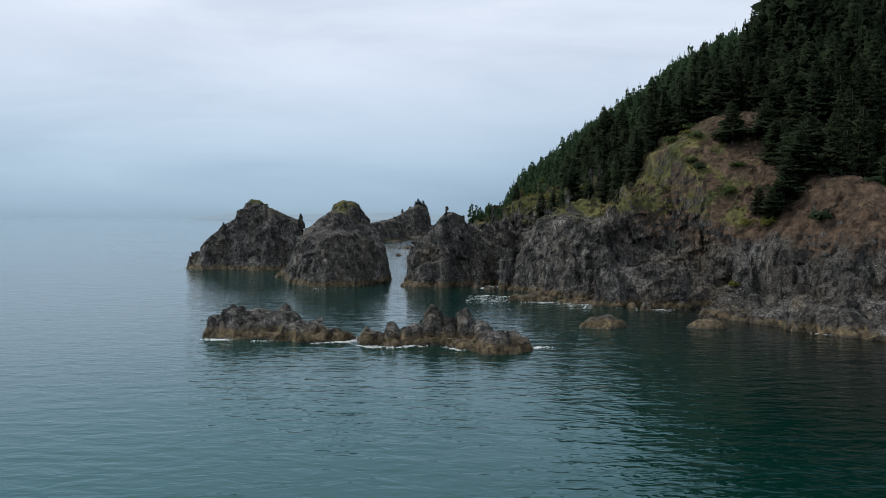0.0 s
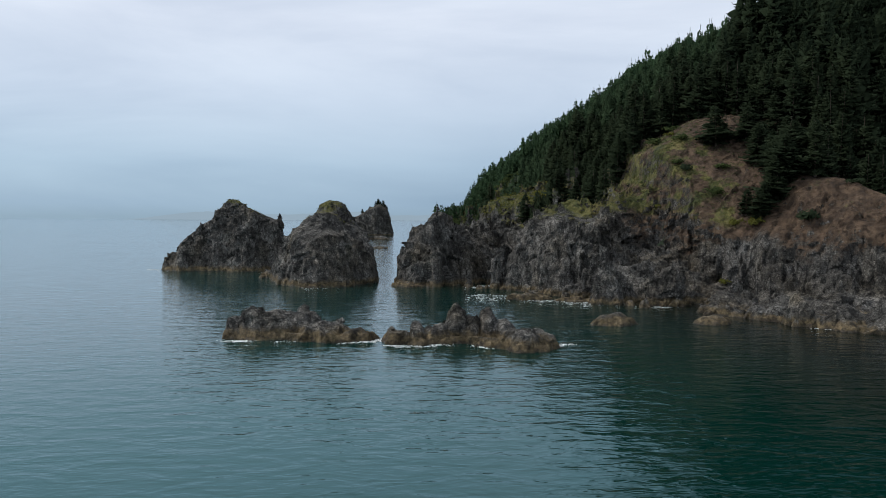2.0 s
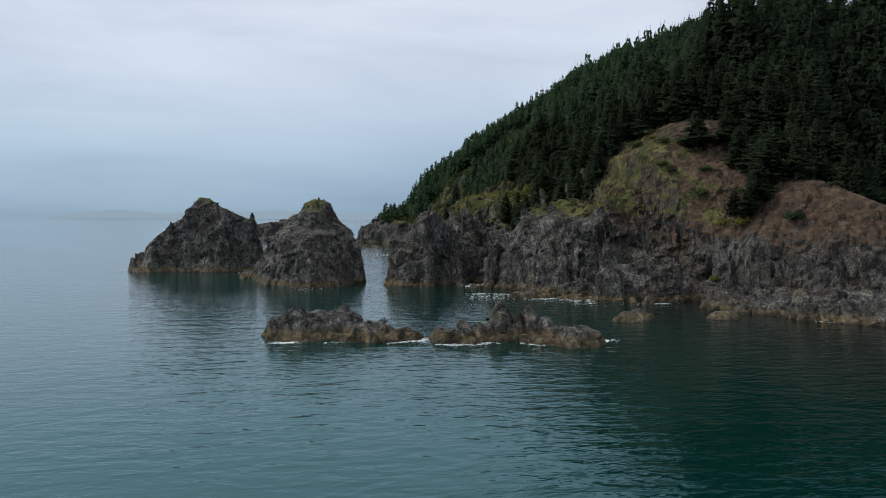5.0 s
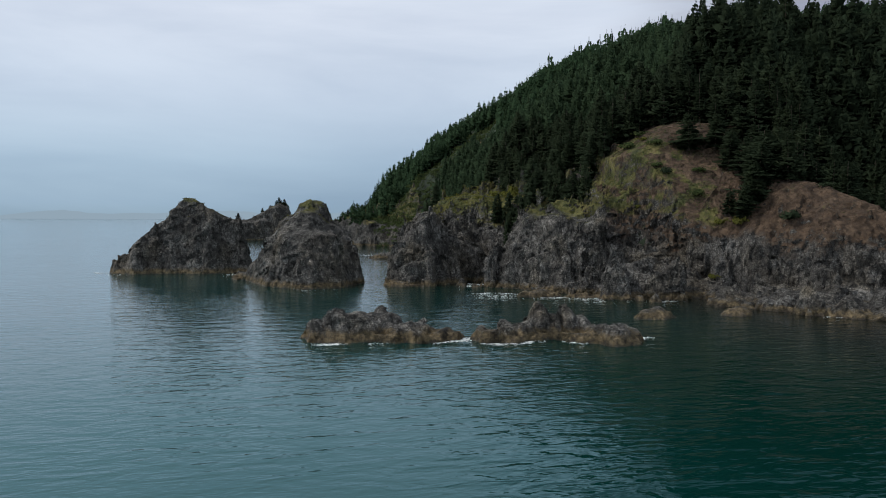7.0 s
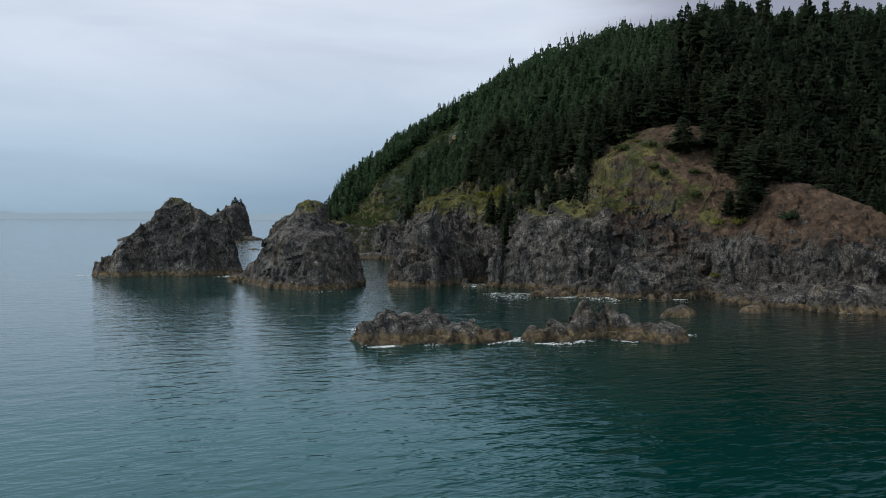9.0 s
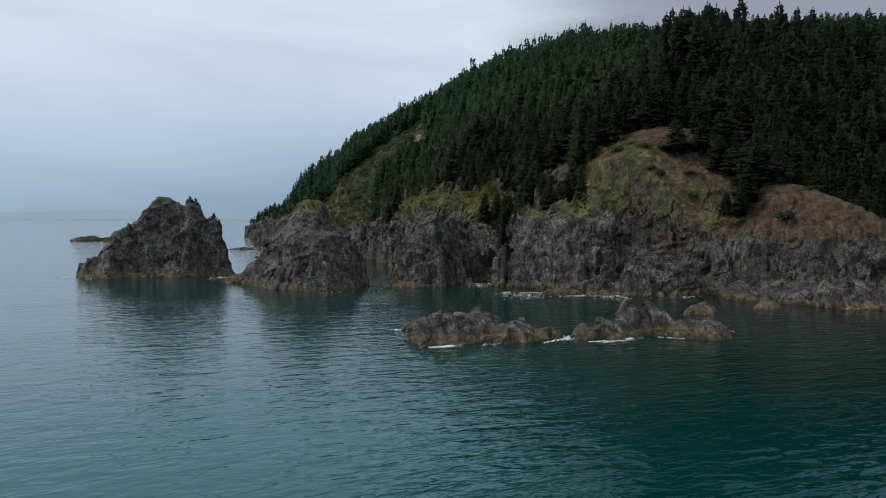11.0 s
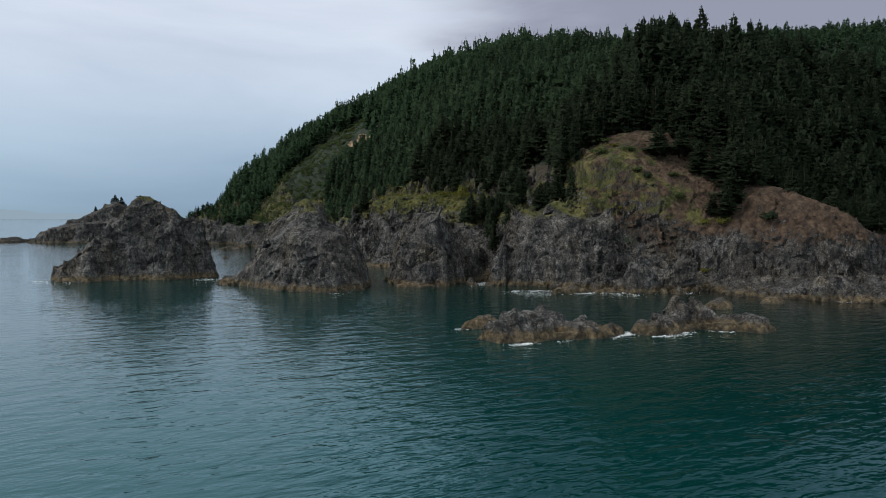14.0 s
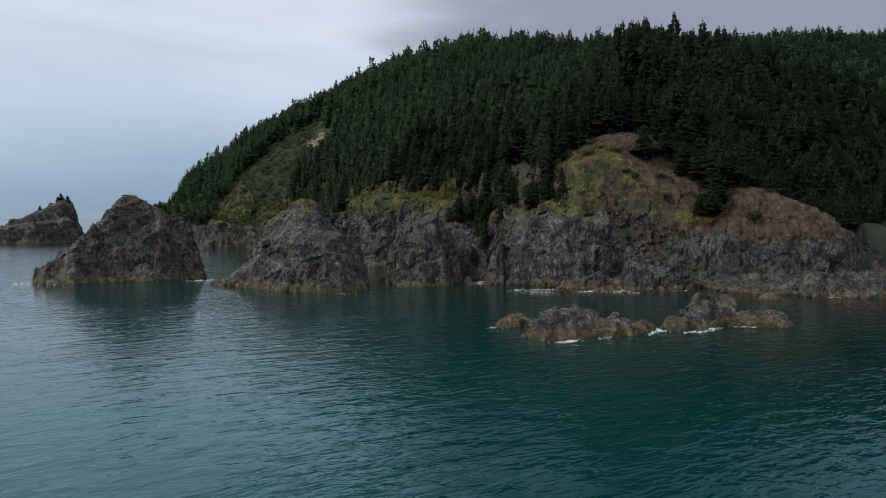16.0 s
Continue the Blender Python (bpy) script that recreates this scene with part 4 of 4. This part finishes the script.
def make_forest():
    rng = np.random.default_rng(5)
    crowns = [leafy("crown", *pine_shape(20 + s, 20, 8, 6, 0.20 + 0.012 * s, 0.08), NEEDLES) for s in range(5)]
    trunk = mesh_of("trunk", *trunk_shape(1.0, 0.013), BARK)

    def pine(x, y, z, tall, wide, k, label="dark green pine in the forest above the cliffs", group="pines above the cliffs"):
        tree = new("pine_tree")
        tree.empty_display_size = 0.5
        for name, mesh in (("trunk", trunk), ("crown", crowns[k])):
            new(name, mesh).parent = tree
        tree.matrix_basis = Matrix.LocRotScale((x, y, z - 0.3), Euler((rng.normal(0, 0.03), rng.normal(0, 0.03), rng.uniform(0, 6.28))), (wide, wide, tall))
        return tagged(tree, label, "pine tree", group)

    spots = []
    for spacing, x0, x1, y0, y1 in ((5.6, 40, 200, 130, 420), (6.0, 20, 420, 420, 1060), (6.4, 200, 420, 180, 420), (9.0, 420, 1100, 250, 900)):
        gx, gy = np.meshgrid(np.arange(x0, x1, spacing), np.arange(y0, y1, spacing), indexing="ij")
        x = gx.ravel() + rng.uniform(-0.45, 0.45, gx.size) * spacing
        y = gy.ravel() + rng.uniform(-0.45, 0.45, gx.size) * spacing
        ok = wooded(x, y)
        spots.append(np.stack([x[ok], y[ok]], 1))
    spots = np.concatenate(spots)
    x, y = spots.T
    h = land(x, y)
    d = inside(x, y, COAST)
    tall = (13 + 10 * smooth(d, 20, 80) + 3 * smooth(y, 560, 700)) * rng.uniform(0.74, 1.12, len(x)) * np.where(d > 330, 0.66, 1) * np.where((y > 840) & (d < 55), 0.62, 1)
    tall *= np.where(rng.random(len(x)) < 0.12, rng.uniform(1.1, 1.32, len(x)), 1.0)
    tall *= (1 + 0.40 * hump(x, y, 325, 715, 60, 90) + 0.58 * hump(x, y, 188, 302, 44, 52)) * np.where((y > 600) & (y < 840), 1.2, 1.0)
    tall *= np.where((y > 780) & (x < 260), 0.87, 1.0)
    wide = tall * rng.uniform(1.05, 1.4, len(x)) * np.where(d > 330, 1.35, 1.0)
    chosen = np.nonzero((x < 160) & (y < 420))[0]
    chosen = chosen[np.argsort(d[chosen])][:280]
    single = np.zeros(len(x), bool)
    single[chosen] = True
    for i in chosen:
        pine(x[i], y[i], ground_at(x[i], y[i]), tall[i], wide[i], int(rng.integers(5)))
    for px, py, size in ((97.7, 242, 14.5), (105.7, 229.5, 14), (107, 239, 13), (110, 232, 12), (94, 212, 8), (97, 208.5, 10), (101, 210, 14), (105, 211.5, 16), (109, 214, 17), (113, 219, 16), (107, 219, 14), (117, 227, 15), (118, 238, 14), (113, 247, 12)):
        pine(px, py, ground_at(px, py), size, size * 2.1, int(rng.integers(5)), "dark bushy pine on the open brown bluff", "pines on the bluff")
    for px, py, size in ((-40, 979, 7), (-36, 980, 9), (-29, 978, 9), (-25, 979, 8), (-58, 979, 6), (-33, 983, 7)):
        pine(px, py, ground_at(px, py), size, size * 2.0, int(rng.integers(5)), "small dark pine on the island's crest", "pines on the island")
    for px, py, size in ((30, 906, 9), (38, 912, 6), (60, 922, 13), (55, 924, 10), (66, 926, 9), (49, 920, 8), (72, 950, 12), (44, 930, 8)):
        pine(px, py, ground_at(px, py), size * 1.25, size * 2.3, int(rng.integers(5)), "small dark pine on the far low headland", "pines on the far headland")
    crest = float(land(np.array([180.0]), np.array([289.0]))[0])
    pine(180, 289, crest, 137 - crest, 40, 0, "tall pine standing above the forest", "pines above the cliffs")
    rest = np.stack([x, y, h - 0.5, tall, wide], 1)[~single]
    # split by distance, each belt with more haze in its needle colour
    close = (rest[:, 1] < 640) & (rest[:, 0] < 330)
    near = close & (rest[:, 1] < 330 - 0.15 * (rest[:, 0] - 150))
    joined([pine_shape(s, 13, 6, 1, 0.215, 0.05) for s in range(6)], rest[close & ~near], "forest", FAINT_HAZE_NEEDLES, "dense dark green pine forest covering the hill, faint haze in its colour", "forest", rng)
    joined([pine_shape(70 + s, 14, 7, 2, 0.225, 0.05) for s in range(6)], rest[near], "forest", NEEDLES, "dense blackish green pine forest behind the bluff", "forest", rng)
    joined([pine_shape(40 + s, 10, 5, 0, 0.22, 0.03) for s in range(6)], rest[~close], "forest", HAZED_NEEDLES, "distant dark green pine forest on the ridge, haze in its colour", "forest", rng)


make_forest()


def make_scrub():
    rng = np.random.default_rng(12)
    shapes = [shrub_shape(s, 200) for s in range(5)]
    dark = [leafy("shrub", v, f, NEEDLES) for v, f in shapes[:2]]
    light = [leafy("shrub", v, f, GORSE) for v, f in shapes[2:4]]
    green = [leafy("shrub", v, f, SCRUB) for v, f in shapes[:2]]
    for x, y, wide, tall, kind in ((104, 194, 6.4, 5.0, 0), (83, 262, 7.5, 3.2, 2), (92, 268, 6, 2.6, 2), (88, 250, 6, 2.4, 2), (84, 240, 5, 2.6, 2), (96, 232, 6, 2.6, 2), (90, 224, 6, 3.0, 2), (84, 236, 4.4, 3.6, 0), (118, 196, 4.5, 1.8, 0), (94, 208, 4.5, 3.8, 1), (90, 212, 4.0, 3.0, 1), (88, 258, 4, 2, 1), (125, 192, 3.6, 2.0, 0),
                                   (64, 343, 6, 7.5, 1), (60, 338, 6, 4.5, 1), (58, 352, 6, 3.4, 1), (54, 362, 5, 2.6, 1), (68, 334, 4.6, 4.0, 0), (85, 208, 3.6, 2.2, 1), (78, 244, 3, 2, 1)):
        ob = new("shrub", (dark, light, green)[kind][int(rng.integers(2))])
        ob.matrix_basis = Matrix.LocRotScale((x, y, ground_at(x, y) - 0.4), Euler((0, 0, rng.uniform(0, 6.28))), (wide, wide, tall * 1.3))
        tagged(ob, ("dark green rounded shrub on the brown slope", "yellow-green coastal shrub on the rock", "low spreading green shrub on the steep bluff")[kind], "shrub", "shrubs on the cliffs")
    def scatter(outline, count):
        xs, ys = zip(*outline)
        x, y = rng.uniform(min(xs), max(xs), count), rng.uniform(min(ys), max(ys), count)
        ok = inside(x, y, outline) > 0
        return zip(x[ok], y[ok])

    spots = []
    for x, y in scatter(SCRUBBY, 5200):
        size = rng.uniform(2.5, 7)
        spots.append((x, y, 0.0, size * 0.8, size))
    spots = np.array(spots)
    spots[:, 2] = land(spots[:, 0], spots[:, 1]) - 1.0
    few = [shrub_shape(60 + s, 70) for s in range(5)]
    joined(few, spots, "scrub", SCRUB, "mixed green scrub on the far slope", "scrub", rng)
    spots, bright = [], []
    for outline, count, small, large in ((OPEN, 2400, 0.4, 1.5), (KNOLL, 1300, 0.3, 1.0), (BLOCK, 120, 0.4, 1.2), (CAPPED, 1300, 1.0, 3.4)):
        for x, y in scatter(outline, count):
            z = ground_at(x, y)
            if z > 21:
                size = rng.uniform(small, large)
                (bright if outline is CAPPED else spots).append((x, y, z - 0.2, size * 0.7, size))
    tufts = [shrub_shape(80 + s, 26) for s in range(5)]
    for name, ring, least, count, label in (("sea_crag", ellipse(-87, 336, 13, 8), 24, 260, "thin olive grass on the peak"), ("sea_crag.001", ellipse(-41, 284, 11, 9), 22, 420, "bushy yellow-green grass on the top")):
        crag_top = []
        for x, y in scatter(ring, count):
            z = ground_at(x, y)
            if z > least:
                size = rng.uniform(0.4, 1.3)
                crag_top.append((x, y, z - 0.15, size * 0.7, size))
        cap = joined(tufts, crag_top, "grass_cap", GORSE, label, "", rng)
        cap.data.transform(Matrix.Translation(-bpy.data.objects[name].location))
        cap.parent = bpy.data.objects[name]
    joined(tufts, spots, "tussock", SCRUB, "tussocks of olive and tawny grass on the bluff", "grass", rng)
    joined(tufts, bright, "gorse", GORSE, "low bright yellow-green gorse on the rock tops", "gorse", rng)


make_scrub()


def make_landslip():
    """A raw tan scar of slipped clay high on the far slope."""
    kinds = []
    for name, tones in (("bare_clay", [(0.35, (0.10, 0.075, 0.045)), (0.55, (0.26, 0.18, 0.10)), (0.7, (0.36, 0.27, 0.16))]),
                        ("scree", [(0.35, (0.018, 0.018, 0.010)), (0.55, (0.046, 0.036, 0.024)), (0.7, (0.095, 0.078, 0.056))])):
        m, n = material(name)
        place, height, lie = place_and_lie(n)
        finish(n, n.ramp(n.noise(place, 0.25, 7, 0.7), tones), 1.0, n.noise(place, 0.5, 6, 0.65), 1.0, 1.0)
        kinds.append(m)
    for m, cx, cy, rx, ry, turn, label in ((kinds[0], 175, 727, 19, 12, 40, "raw tan landslip scar among the trees"), (kinds[1], 92, 319, 13, 19, -10, "pale brown scree patch below the forest")):
        ring = ellipse(cx, cy, rx, ry, turn, 14)
        plan = lambda x, y: land(x, y) + np.where(inside(x, y, ring) + 2.5 * value_noise(x / 5, y / 5, 0 * x, 55) > 0, 0.9, -6.0)
        ground = float(land(np.array([float(cx)]), np.array([float(cy)]))[0])
        verts, quads = raised(plan, (cx - 24, cy - 24), (cx + 24, cy + 24, ground + 30), 0.9, 0.8, 56, floor=ground - 30)
        keep = (verts[quads][:, :, 2] > land(verts[quads][:, :, 0], verts[quads][:, :, 1]) - 3).all(1)
        used, back = np.unique(quads[keep], return_inverse=True)
        tagged(new("landslip", mesh_of("landslip", verts[used], back.reshape(-1, 4), m)), label, "landslip", kind="structure")


def make_foam():
    """Broken white water where the swell meets the rocks."""
    m, n = material("sea_foam")
    place, height, lie = place_and_lie(n)
    finish(n, n.ramp(n.noise(place, 3.0, 4, 0.6), [(0.3, (0.50, 0.56, 0.57)), (0.6, (0.82, 0.85, 0.85))]), 0.7, None)
    rng = np.random.default_rng(21)
    # centre, half length, half breadth, turn, flecks
    lines = [(-20, 143.0, 4.5, 1.4, 15, 150), (6.5, 138.0, 4.0, 1.0, 20, 80), (-11, 135.6, 4.0, 0.7, 5, 40), (-46, 143.0, 3.5, 0.7, -8, 45), (40, 205, 6.0, 4.0, -10, 150), (51, 203, 4.0, 3.0, 0, 80), (14, 217, 6.0, 4.0, 0, 70), (13, 226, 4.0, 1.0, 10, 50), (20, 256, 4.0, 1.6, -30, 90), (-17.5, 142.5, 3.0, 1.0, 20, 130), (-45, 143.0, 2.0, 0.7, -10, 50), (-37, 142, 3.0, 0.4, 0, 14), (-23, 140.6, 2.5, 0.6, 10, 36), (-6, 137.2, 3.2, 0.9, 4, 50), (3.0, 135.2, 3.2, 1.1, -30, 60), (-14, 136.8, 2.5, 0.5, 0, 30),
             (19, 136, 2.5, 0.6, 30, 40), (-45, 165, 3.0, 0.6, 0, 40), (41, 207, 6.0, 0.9, -18, 170), (29, 209.5, 5.0, 0.7, -6, 90), (22, 222, 6.0, 1.0, -30, 60), (15, 250, 4.0, 1.2, -30, 90), (-126, 338, 3.5, 0.8, -30, 26),
             (-68, 318, 6.0, 1.6, 10, 50), (-66, 300, 3.0, 0.8, 0, 30), (-40, 247.5, 6.0, 0.5, 4, 14), (60, 194, 5.0, 0.5, -8, 40), (96, 147, 5.0, 0.7, -40, 60), (84, 154, 3.0, 0.5, -30, 30), (7, 460, 7.0, 1.5, 0, 50), (-118, 329, 5.0, 0.5, -28, 10)]
    verts, faces = [], []
    for cx, cy, rx, ry, turn, flecks in lines:
        c, s = math.cos(radians(turn)), math.sin(radians(turn))
        for _ in range(int(1.6 * flecks)):
            u, v = np.clip(rng.normal(0, 0.5), -1.1, 1.1) * rx, rng.normal(0, 0.9) * ry
            v += 0.5 * ry * math.sin(u * 1.3 + cx)
            size = (0.04 + 0.15 * rng.random() ** 2) * (1.6 if cy > 250 else 1)
            a0, b, z = rng.normal(0, 0.35), len(verts), 0.03 + 0.05 * rng.random()
            for k in range(6):
                r, a = size * rng.uniform(0.5, 1.2), k * 1.047
                p, q = u + 3.4 * r * math.cos(a) * math.cos(a0) - r * math.sin(a) * math.sin(a0), v + 3.4 * r * math.cos(a) * math.sin(a0) + r * math.sin(a) * math.cos(a0)
                verts.append((cx + p * c - q * s, cy + p * s + q * c, z + rng.normal(0, 0.015)))
            faces += [(b, b + 1, b + 2, b + 3), (b, b + 3, b + 4, b + 5)]
    tagged(new("foam", mesh_of("foam", np.array(verts), np.array(faces), m, True)), "white foam breaking against the rocks", "foam", kind="stuff")


make_landslip()
make_foam()
